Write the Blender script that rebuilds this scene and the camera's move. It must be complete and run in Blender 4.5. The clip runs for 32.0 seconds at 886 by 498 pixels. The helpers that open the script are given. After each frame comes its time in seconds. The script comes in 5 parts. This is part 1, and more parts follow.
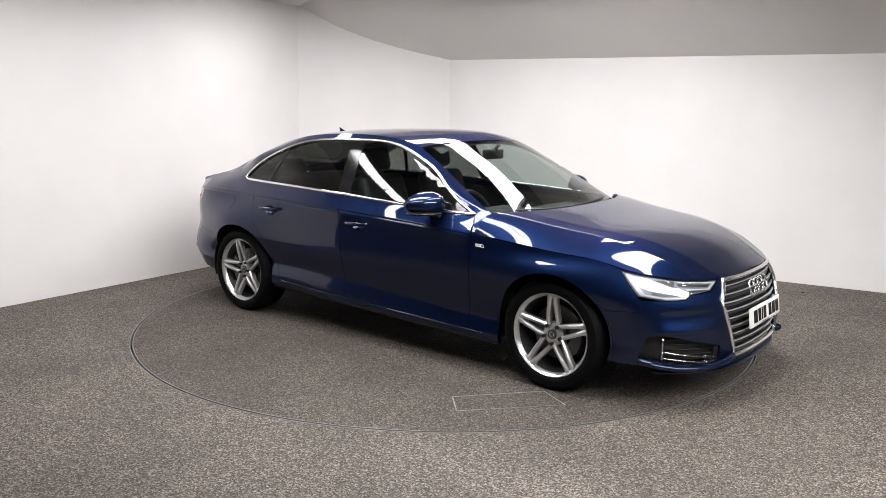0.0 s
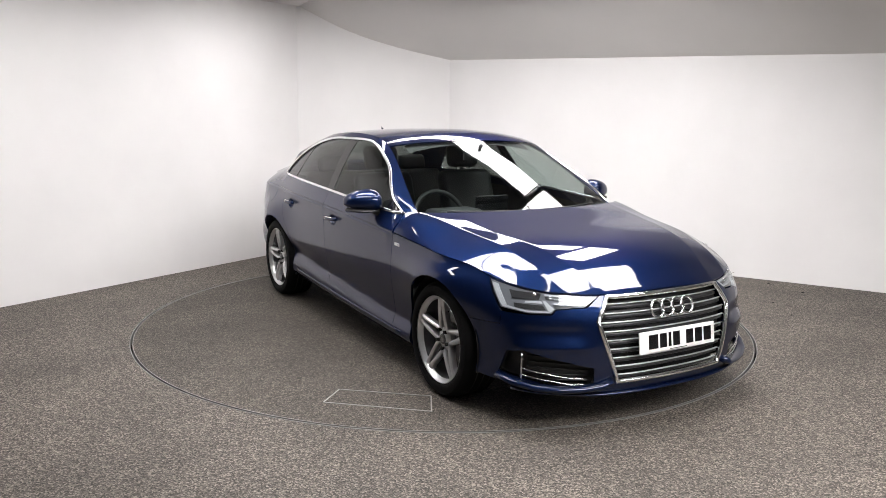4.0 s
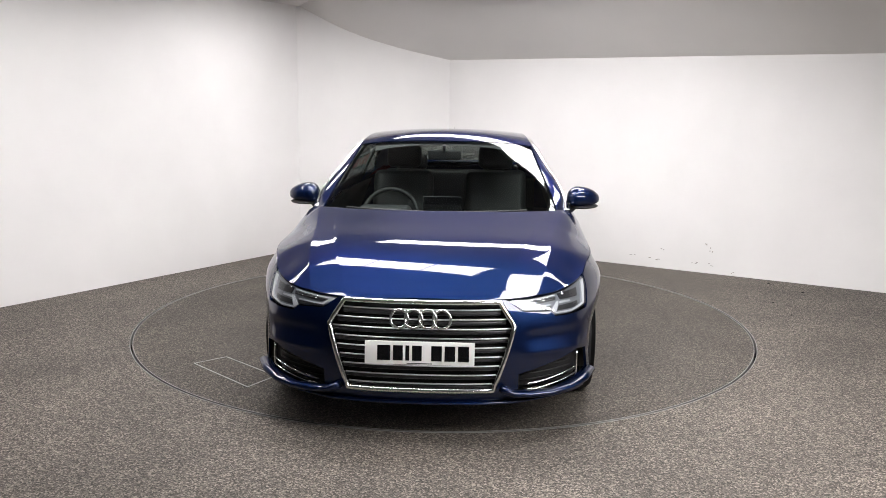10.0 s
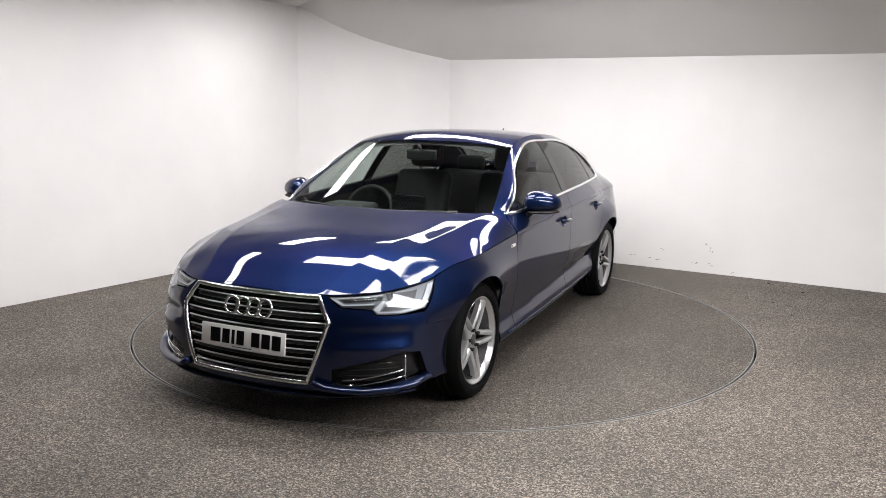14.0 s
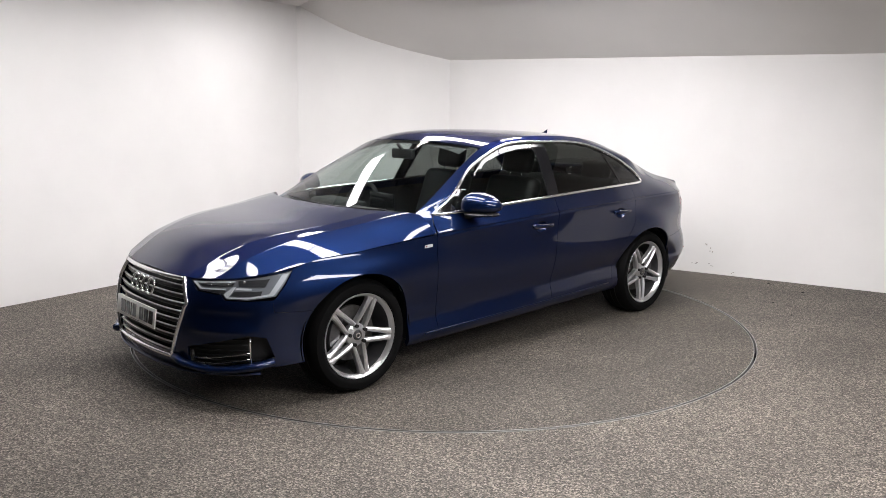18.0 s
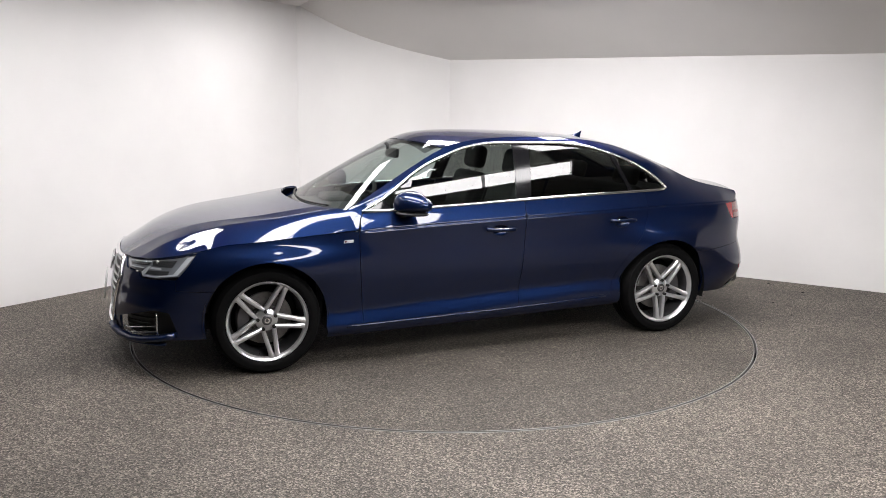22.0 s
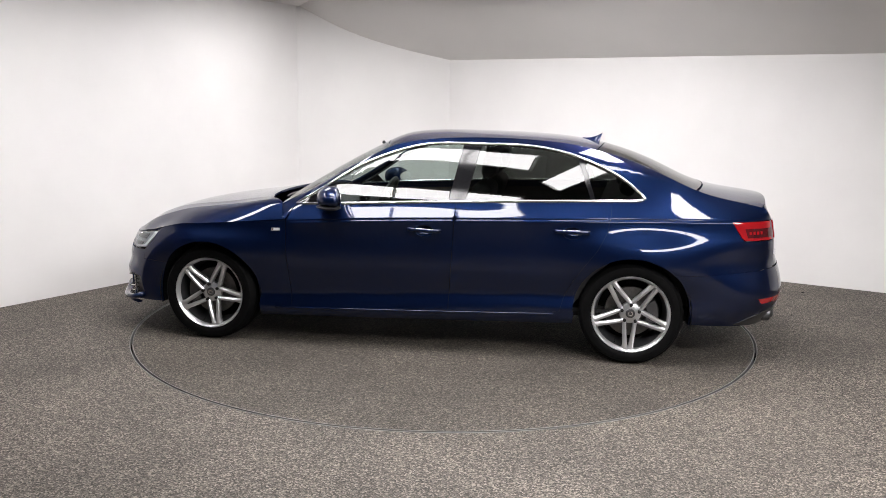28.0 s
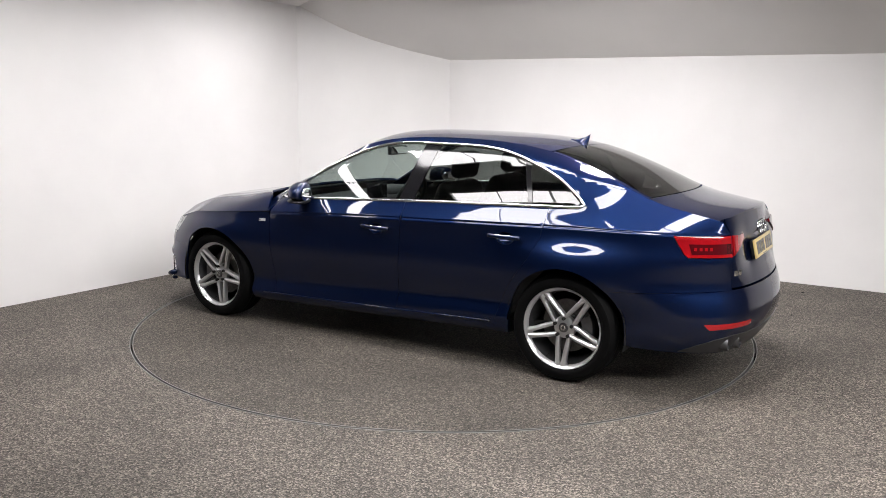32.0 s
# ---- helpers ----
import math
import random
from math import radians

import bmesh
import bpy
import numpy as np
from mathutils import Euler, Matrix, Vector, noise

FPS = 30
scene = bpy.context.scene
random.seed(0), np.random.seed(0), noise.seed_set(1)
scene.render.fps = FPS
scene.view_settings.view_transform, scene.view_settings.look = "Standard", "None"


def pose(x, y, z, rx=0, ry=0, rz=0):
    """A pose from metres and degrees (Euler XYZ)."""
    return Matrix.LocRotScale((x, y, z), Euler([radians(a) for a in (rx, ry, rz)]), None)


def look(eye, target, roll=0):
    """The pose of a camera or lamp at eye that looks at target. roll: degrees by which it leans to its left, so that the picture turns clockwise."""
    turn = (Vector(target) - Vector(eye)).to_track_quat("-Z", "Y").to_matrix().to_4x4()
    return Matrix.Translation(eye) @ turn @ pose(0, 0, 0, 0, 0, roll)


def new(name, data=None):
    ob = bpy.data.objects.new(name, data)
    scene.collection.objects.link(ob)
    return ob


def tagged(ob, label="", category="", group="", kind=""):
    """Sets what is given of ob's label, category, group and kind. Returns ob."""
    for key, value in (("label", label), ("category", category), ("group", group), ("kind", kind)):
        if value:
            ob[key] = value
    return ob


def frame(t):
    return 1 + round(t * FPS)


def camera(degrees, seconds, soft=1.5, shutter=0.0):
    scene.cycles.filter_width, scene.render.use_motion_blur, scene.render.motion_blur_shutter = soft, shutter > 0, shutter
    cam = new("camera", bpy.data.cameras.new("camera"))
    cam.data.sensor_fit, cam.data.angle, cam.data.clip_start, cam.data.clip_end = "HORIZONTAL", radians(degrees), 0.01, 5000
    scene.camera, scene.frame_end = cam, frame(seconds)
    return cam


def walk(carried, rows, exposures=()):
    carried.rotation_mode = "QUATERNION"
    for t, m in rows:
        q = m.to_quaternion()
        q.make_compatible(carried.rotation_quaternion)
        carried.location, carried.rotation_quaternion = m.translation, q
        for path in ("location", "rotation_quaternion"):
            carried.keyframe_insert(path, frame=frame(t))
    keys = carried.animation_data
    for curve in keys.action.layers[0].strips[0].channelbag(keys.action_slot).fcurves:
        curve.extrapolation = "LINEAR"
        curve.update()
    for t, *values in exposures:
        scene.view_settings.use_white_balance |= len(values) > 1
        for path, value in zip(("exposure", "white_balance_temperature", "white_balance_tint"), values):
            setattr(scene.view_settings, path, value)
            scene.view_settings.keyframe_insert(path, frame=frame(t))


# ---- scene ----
# ---- camera ----
cam = camera(57.14, 32.0, 0.8)
EYE = (0.0, -6.069, 1.588)
AIM = (EYE[0] - 0.00169, EYE[1] + 0.98522, EYE[2] - 0.17127)
walk(cam, [(0, look(EYE, AIM, 0.626)), (32, look(EYE, AIM, 0.626))], [(0, 0.0), (32, 0.0)])

# ---- turning: seconds and heading of the car in degrees ----
TURN = [(0, -38.65), (2, -49.39), (3.5, -57.47), (6, -71.0), (8, -82.05), (10, -93.09), (12, -104.18), (14, -115.3),
        (16.5, -128.99), (18, -137.2), (20, -148.04), (22, -158.85), (24, -169.48), (25.5, -177.25), (28, -190.08),
        (30, -200.58), (32, -211.3)]
AXIS = (-0.062, -0.016)      # the turntable's axis in the car's own plan

# ---- world ----
world = bpy.data.worlds.new("world")
scene.world = world
world.use_nodes = True
bg = world.node_tree.nodes["Background"]
bg.inputs["Color"].default_value = (0.8, 0.85, 0.9, 1)
bg.inputs["Strength"].default_value = 0.02
LAMP = 21.5


# ---- materials ----
def material(name, color, rough=0.5, metal=0.0, coat=0.0, noise_scale=0.0, amount=0.0, bump=0.0, bump_scale=200.0, emit=0.0, trans=0.0, ior=1.45,
             coat_rough=0.02):
    m = bpy.data.materials.new(name)
    m.use_nodes = True
    nt = m.node_tree
    b = nt.nodes["Principled BSDF"]
    b.inputs["Base Color"].default_value = (*color, 1)
    b.inputs["Roughness"].default_value = rough
    b.inputs["Metallic"].default_value = metal
    b.inputs["Coat Weight"].default_value = coat
    b.inputs["Coat Roughness"].default_value = coat_rough
    b.inputs["IOR"].default_value = ior
    b.inputs["Transmission Weight"].default_value = trans
    if emit:
        b.inputs["Emission Color"].default_value = (*color, 1)
        b.inputs["Emission Strength"].default_value = emit
    tc = nt.nodes.new("ShaderNodeTexCoord")
    if amount:
        n = nt.nodes.new("ShaderNodeTexNoise")
        n.inputs["Scale"].default_value = noise_scale
        n.inputs["Detail"].default_value = 6
        nt.links.new(tc.outputs["Object"], n.inputs["Vector"])
        mr = nt.nodes.new("ShaderNodeMapRange")
        mr.inputs["From Min"].default_value, mr.inputs["From Max"].default_value = 0.3, 0.7
        mr.inputs["To Min"].default_value, mr.inputs["To Max"].default_value = 1 - amount, 1 + amount
        nt.links.new(n.outputs["Fac"], mr.inputs["Value"])
        mx = nt.nodes.new("ShaderNodeVectorMath")
        mx.operation = "SCALE"
        mx.inputs[0].default_value = color
        nt.links.new(mr.outputs["Result"], mx.inputs["Scale"])
        nt.links.new(mx.outputs["Vector"], b.inputs["Base Color"])
        rr = nt.nodes.new("ShaderNodeMapRange")
        rr.inputs["To Min"].default_value, rr.inputs["To Max"].default_value = rough * (1 - amount), min(1, rough * (1 + amount))
        nt.links.new(n.outputs["Fac"], rr.inputs["Value"])
        nt.links.new(rr.outputs["Result"], b.inputs["Roughness"])
    if bump:
        n2 = nt.nodes.new("ShaderNodeTexNoise")
        n2.inputs["Scale"].default_value = bump_scale
        n2.inputs["Detail"].default_value = 4
        nt.links.new(tc.outputs["Object"], n2.inputs["Vector"])
        bp = nt.nodes.new("ShaderNodeBump")
        bp.inputs["Strength"].default_value = bump
        bp.inputs["Distance"].default_value = 0.002
        nt.links.new(n2.outputs["Fac"], bp.inputs["Height"])
        nt.links.new(bp.outputs["Normal"], b.inputs["Normal"])
    return m


def floor_material(name, dark, light):
    """Bound fine stone chippings: speckle of many small stones, larger worn patches."""
    m = bpy.data.materials.new(name)
    m.use_nodes = True
    nt = m.node_tree
    b = nt.nodes["Principled BSDF"]
    b.inputs["Roughness"].default_value = 0.75
    tc = nt.nodes.new("ShaderNodeTexCoord")
    v = nt.nodes.new("ShaderNodeTexVoronoi")
    v.inputs["Scale"].default_value = 150
    nt.links.new(tc.outputs["Object"], v.inputs["Vector"])
    ramp = nt.nodes.new("ShaderNodeValToRGB")
    cr = ramp.color_ramp
    cr.elements[0].position, cr.elements[0].color = 0.0, (*[c * 0.35 for c in dark], 1)
    cr.elements[1].position, cr.elements[1].color = 1.0, (*[min(1, c * 2.1) for c in light], 1)
    e = cr.elements.new(0.35)
    e.color = (*dark, 1)
    e = cr.elements.new(0.75)
    e.color = (*light, 1)
    sep = nt.nodes.new("ShaderNodeSeparateColor")
    nt.links.new(v.outputs["Color"], sep.inputs["Color"])
    nt.links.new(sep.outputs["Red"], ramp.inputs["Fac"])
    big = nt.nodes.new("ShaderNodeTexNoise")
    big.inputs["Scale"].default_value = 1.3
    big.inputs["Detail"].default_value = 5
    nt.links.new(tc.outputs["Object"], big.inputs["Vector"])
    fine = nt.nodes.new("ShaderNodeTexNoise")
    fine.inputs["Scale"].default_value = 60
    fine.inputs["Detail"].default_value = 3
    nt.links.new(tc.outputs["Object"], fine.inputs["Vector"])
    mr = nt.nodes.new("ShaderNodeMapRange")
    mr.inputs["From Min"].default_value, mr.inputs["From Max"].default_value = 0.3, 0.7
    mr.inputs["To Min"].default_value, mr.inputs["To Max"].default_value = 0.76, 1.22
    nt.links.new(big.outputs["Fac"], mr.inputs["Value"])
    mr2 = nt.nodes.new("ShaderNodeMapRange")
    mr2.inputs["From Min"].default_value, mr2.inputs["From Max"].default_value = 0.3, 0.7
    mr2.inputs["To Min"].default_value, mr2.inputs["To Max"].default_value = 0.80, 1.20
    nt.links.new(fine.outputs["Fac"], mr2.inputs["Value"])
    mul = nt.nodes.new("ShaderNodeMath")
    mul.operation = "MULTIPLY"
    nt.links.new(mr.outputs["Result"], mul.inputs[0])
    nt.links.new(mr2.outputs["Result"], mul.inputs[1])
    sc = nt.nodes.new("ShaderNodeVectorMath")
    sc.operation = "SCALE"
    nt.links.new(ramp.outputs["Color"], sc.inputs[0])
    nt.links.new(mul.outputs["Value"], sc.inputs["Scale"])
    nt.links.new(sc.outputs["Vector"], b.inputs["Base Color"])
    bp = nt.nodes.new("ShaderNodeBump")
    bp.inputs["Strength"].default_value = 0.6
    bp.inputs["Distance"].default_value = 0.003
    nt.links.new(v.outputs["Distance"], bp.inputs["Height"])
    nt.links.new(bp.outputs["Normal"], b.inputs["Normal"])
    return m


def paint_material():
    m = material("blue_metallic_paint", (0.0046, 0.0128, 0.051), 0.42, 0.82, 1.0, ior=1.5)
    m.node_tree.nodes["Principled BSDF"].inputs["Coat IOR"].default_value = 1.5
    m.node_tree.nodes["Principled BSDF"].inputs["Specular Tint"].default_value = (0.13, 0.20, 0.40, 1)
    m.node_tree.nodes["Principled BSDF"].inputs["Specular IOR Level"].default_value = 0.2
    nt = m.node_tree
    b = nt.nodes["Principled BSDF"]
    tc = nt.nodes.new("ShaderNodeTexCoord")
    v = nt.nodes.new("ShaderNodeTexVoronoi")
    v.inputs["Scale"].default_value = 900
    nt.links.new(tc.outputs["Object"], v.inputs["Vector"])
    sep = nt.nodes.new("ShaderNodeSeparateColor")
    nt.links.new(v.outputs["Color"], sep.inputs["Color"])
    mr = nt.nodes.new("ShaderNodeMapRange")
    mr.inputs["To Min"].default_value, mr.inputs["To Max"].default_value = 0.75, 1.3
    nt.links.new(sep.outputs["Green"], mr.inputs["Value"])
    sc = nt.nodes.new("ShaderNodeVectorMath")
    sc.operation = "SCALE"
    sc.inputs[0].default_value = (0.0046, 0.0128, 0.051)
    nt.links.new(mr.outputs["Result"], sc.inputs["Scale"])
    nt.links.new(sc.outputs["Vector"], b.inputs["Base Color"])
    return m


def glass_material(name, tint, gloss=1.0):
    """A thin tinted pane: clear tint under a mirror-like skin."""
    m = bpy.data.materials.new(name)
    m.use_nodes = True
    nt = m.node_tree
    nt.nodes.clear()
    out = nt.nodes.new("ShaderNodeOutputMaterial")
    tr = nt.nodes.new("ShaderNodeBsdfTransparent")
    tr.inputs["Color"].default_value = (*tint, 1)
    gl = nt.nodes.new("ShaderNodeBsdfGlossy")
    gl.inputs["Roughness"].default_value = 0.015
    fr = nt.nodes.new("ShaderNodeLayerWeight")
    fr.inputs["Blend"].default_value = 0.5
    p5 = nt.nodes.new("ShaderNodeMath")
    p5.operation = "POWER"
    p5.inputs[1].default_value = 5
    nt.links.new(fr.outputs["Facing"], p5.inputs[0])
    mul = nt.nodes.new("ShaderNodeMath")
    mul.operation = "MULTIPLY_ADD"
    mul.inputs[1].default_value = 0.93 * gloss
    mul.inputs[2].default_value = 0.055 * gloss
    mx = nt.nodes.new("ShaderNodeMixShader")
    nt.links.new(p5.outputs["Value"], mul.inputs[0])
    nt.links.new(mul.outputs["Value"], mx.inputs["Fac"])
    nt.links.new(tr.outputs["BSDF"], mx.inputs[1])
    nt.links.new(gl.outputs["BSDF"], mx.inputs[2])
    nt.links.new(mx.outputs["Shader"], out.inputs["Surface"])
    return m


PAINT = paint_material()
WALL = material("white_wall_paint", (0.80, 0.785, 0.775), 0.7, 0, 0, 1.6, 0.03, 0.15, 120)
# unseen walls: dark stands in for the unlit camera side, keeping car reflections dark
DARKWALL = material("unseen_wall_dark", (0.07, 0.069, 0.068), 0.8, 0, 0, 1.5, 0.1)
# flat ceiling out of view, darker than the soffit so bonnet reflections stay deep
CEILGREY = material("unseen_ceiling_dark", (0.24, 0.237, 0.234), 0.85, 0, 0, 1.2, 0.05)
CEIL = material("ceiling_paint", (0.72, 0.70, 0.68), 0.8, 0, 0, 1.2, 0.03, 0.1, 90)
FLOOR = floor_material("stone_chip_floor", (0.054, 0.045, 0.0365), (0.130, 0.1135, 0.096))
DISC = floor_material("turntable_floor", (0.037, 0.0303, 0.0238), (0.090, 0.078, 0.0645))
STEEL = material("edge_steel", (0.36, 0.355, 0.345), 0.45, 0.8, 0, 30, 0.2)
GAPDARK = material("gap_dark", (0.01, 0.01, 0.01), 0.8)
CHROME = material("chrome", (0.90, 0.91, 0.92), 0.16, 1.0)
SATIN = material("satin_aluminium", (0.70, 0.71, 0.72), 0.22, 1.0)
ALLOY = material("silver_alloy", (0.66, 0.66, 0.67), 0.29, 0.8, 0.2, 40, 0.02)
ALLOYDARK = material("grey_alloy_inner", (0.11, 0.11, 0.115), 0.42, 0.8, 0.3, 40, 0.1)
TYRE = material("tyre_rubber", (0.0035, 0.0035, 0.0037), 0.66, 0, 0, 60, 0.2, 0.3, 300)
TYRE.node_tree.nodes["Principled BSDF"].inputs["Specular IOR Level"].default_value = 0.1
BLACK = material("black_plastic", (0.012, 0.012, 0.013), 0.45, 0, 0, 200, 0.15, 0.2, 500)
GLOSSBLACK = material("gloss_black", (0.006, 0.006, 0.007), 0.10, 0, 0.0)
SEATMAT = material("black_leather", (0.010, 0.010, 0.0105), 0.5, 0, 0, 60, 0.2, 0.4, 180)
DASH = material("dark_grey_plastic", (0.03, 0.03, 0.032), 0.6, 0, 0, 150, 0.15, 0.3, 400)
LINING = material("headlining", (0.10, 0.10, 0.10), 0.9)
DISCMETAL = material("brake_iron", (0.16, 0.155, 0.15), 0.45, 0.9, 0, 50, 0.2)
GLASS = glass_material("windscreen_glass", (0.64, 0.70, 0.68))
PRIVACY = glass_material("privacy_glass", (0.19, 0.20, 0.19))
LENS = glass_material("lamp_lens", (0.93, 0.95, 0.96))
REDLENS = material("red_lens", (0.33, 0.005, 0.009), 0.12, 0, 1.0)
REDDARK = material("dark_red_lens", (0.085, 0.003, 0.006), 0.12, 0, 1.0)
LAMPGREY = material("lamp_reflector", (0.20, 0.21, 0.23), 0.36, 0.3, 0.15)
DRLWHITE = material("light_guide", (0.66, 0.68, 0.71), 0.2, 0.15, 0.8)
PLATEWHITE = material("plate_white", (0.92, 0.92, 0.90), 0.35, 0, 0.3)
PLATEYELLOW = material("plate_yellow", (0.72, 0.55, 0.22), 0.35, 0, 0.3)
MIRROR = material("mirror_glass", (0.9, 0.9, 0.9), 0.02, 1.0)
PANELGLOW = material("light_panel", (1.0, 0.972, 0.978), 0.5, emit=LAMP)
FRAMEWHITE = material("white_metal", (0.75, 0.75, 0.74), 0.4, 0, 0, 20, 0.05)


# ---- mesh helpers ----
def link(name, verts, faces, mat, parent=None, label="", smooth=False, normals=None):
    me = bpy.data.meshes.new(name)
    me.from_pydata([tuple(map(float, v)) for v in verts], [], [tuple(map(int, f)) for f in faces])
    me.materials.append(mat)
    me.validate()
    if smooth:
        me.polygons.foreach_set("use_smooth", [True] * len(me.polygons))
    if normals is not None and len(normals) == len(me.vertices):
        me.normals_split_custom_set_from_vertices([tuple(map(float, n)) for n in normals])
    me.update()
    ob = new(name, me)
    if parent:
        ob.parent = parent
    if label:
        ob["label"] = label
    return ob


def part(name, bm, mat, parent, label="", smooth=True, sharp=35):
    me = bpy.data.meshes.new(name)
    bm.to_mesh(me)
    bm.free()
    me.materials.append(mat)
    if smooth:
        me.polygons.foreach_set("use_smooth", [True] * len(me.polygons))
        me.set_sharp_from_angle(angle=radians(sharp))
    ob = new(name, me)
    if parent:
        ob.parent = parent
    if label:
        ob["label"] = label
    return ob


def box(bm, x0, x1, y0, y1, z0, z1, bevel=0.0):
    v = bmesh.ops.create_cube(bm, size=1)["verts"]
    for p in v:
        p.co = Vector(((x0 + x1) / 2 + p.co.x * (x1 - x0), (y0 + y1) / 2 + p.co.y * (y1 - y0), (z0 + z1) / 2 + p.co.z * (z1 - z0)))
    if bevel:
        es = list({e for p in v for e in p.link_edges})
        bmesh.ops.bevel(bm, geom=es, offset=bevel, segments=2, profile=0.6, affect="EDGES")
    return v


def spline(xs, ys):
    """Natural cubic through the knots, as a function of an array."""
    o = np.argsort(xs)
    x, y = np.array(xs, float)[o], np.array(ys, float)[o]
    n = len(x)
    h = np.diff(x)
    m = np.zeros((n, n))
    r = np.zeros(n)
    m[0, 0] = m[-1, -1] = 1
    for i in range(1, n - 1):
        m[i, i - 1], m[i, i], m[i, i + 1] = h[i - 1], 2 * (h[i - 1] + h[i]), h[i]
        r[i] = 6 * ((y[i + 1] - y[i]) / h[i] - (y[i] - y[i - 1]) / h[i - 1])
    k = np.linalg.solve(m, r)

    def f(q):
        q = np.asarray(q, float)
        i = np.clip(np.searchsorted(x, q) - 1, 0, n - 2)
        qq = np.clip(q, x[0] - 0.3, x[-1] + 0.3)
        a, b = (x[i + 1] - qq) / h[i], (qq - x[i]) / h[i]
        return a * y[i] + b * y[i + 1] + ((a ** 3 - a) * k[i] + (b ** 3 - b) * k[i + 1]) * h[i] ** 2 / 6
    return f


def knots(*pairs):
    return spline([p[0] for p in pairs], [p[1] for p in pairs])


def inside(pts, poly):
    x, y = pts[:, 0], pts[:, 1]
    res = np.zeros(len(pts), bool)
    q = np.roll(poly, -1, 0)
    for (ax, ay), (bx, by) in zip(poly, q):
        hit = (ay > y) != (by > y)
        if ay != by:
            res ^= hit & (x < (bx - ax) * (y - ay) / (by - ay) + ax)
    return res


def dense(poly, step):
    out = []
    for a, b in zip(poly, list(poly[1:]) + [poly[0]]):
        a, b = np.array(a, float), np.array(b, float)
        n = max(1, int(np.ceil(np.linalg.norm(b - a) / step)))
        out += [a + (b - a) * i / n for i in range(n)]
    return np.array(out)


def shrink(poly, g):
    """The outline moved inwards by g."""
    if not g:
        return poly
    area = 0.5 * np.sum(poly[:, 0] * np.roll(poly[:, 1], -1) - poly[:, 1] * np.roll(poly[:, 0], -1))
    a, b = poly - np.roll(poly, 1, 0), np.roll(poly, -1, 0) - poly
    na = np.stack([-a[:, 1], a[:, 0]], 1) / (np.linalg.norm(a, axis=1, keepdims=True) + 1e-12)
    nb = np.stack([-b[:, 1], b[:, 0]], 1) / (np.linalg.norm(b, axis=1, keepdims=True) + 1e-12)
    n = na + nb
    n /= np.maximum(np.linalg.norm(n, axis=1, keepdims=True), 0.5)
    return poly + n * g * (1 if area > 0 else -1)


def seg_dist(p, a, b):
    ab, ap = b - a, p - a
    t = np.clip((ap @ ab) / max(1e-12, ab @ ab), 0, 1)
    return np.linalg.norm(ap - t[:, None] * ab, axis=1)


from mathutils.geometry import delaunay_2d_cdt


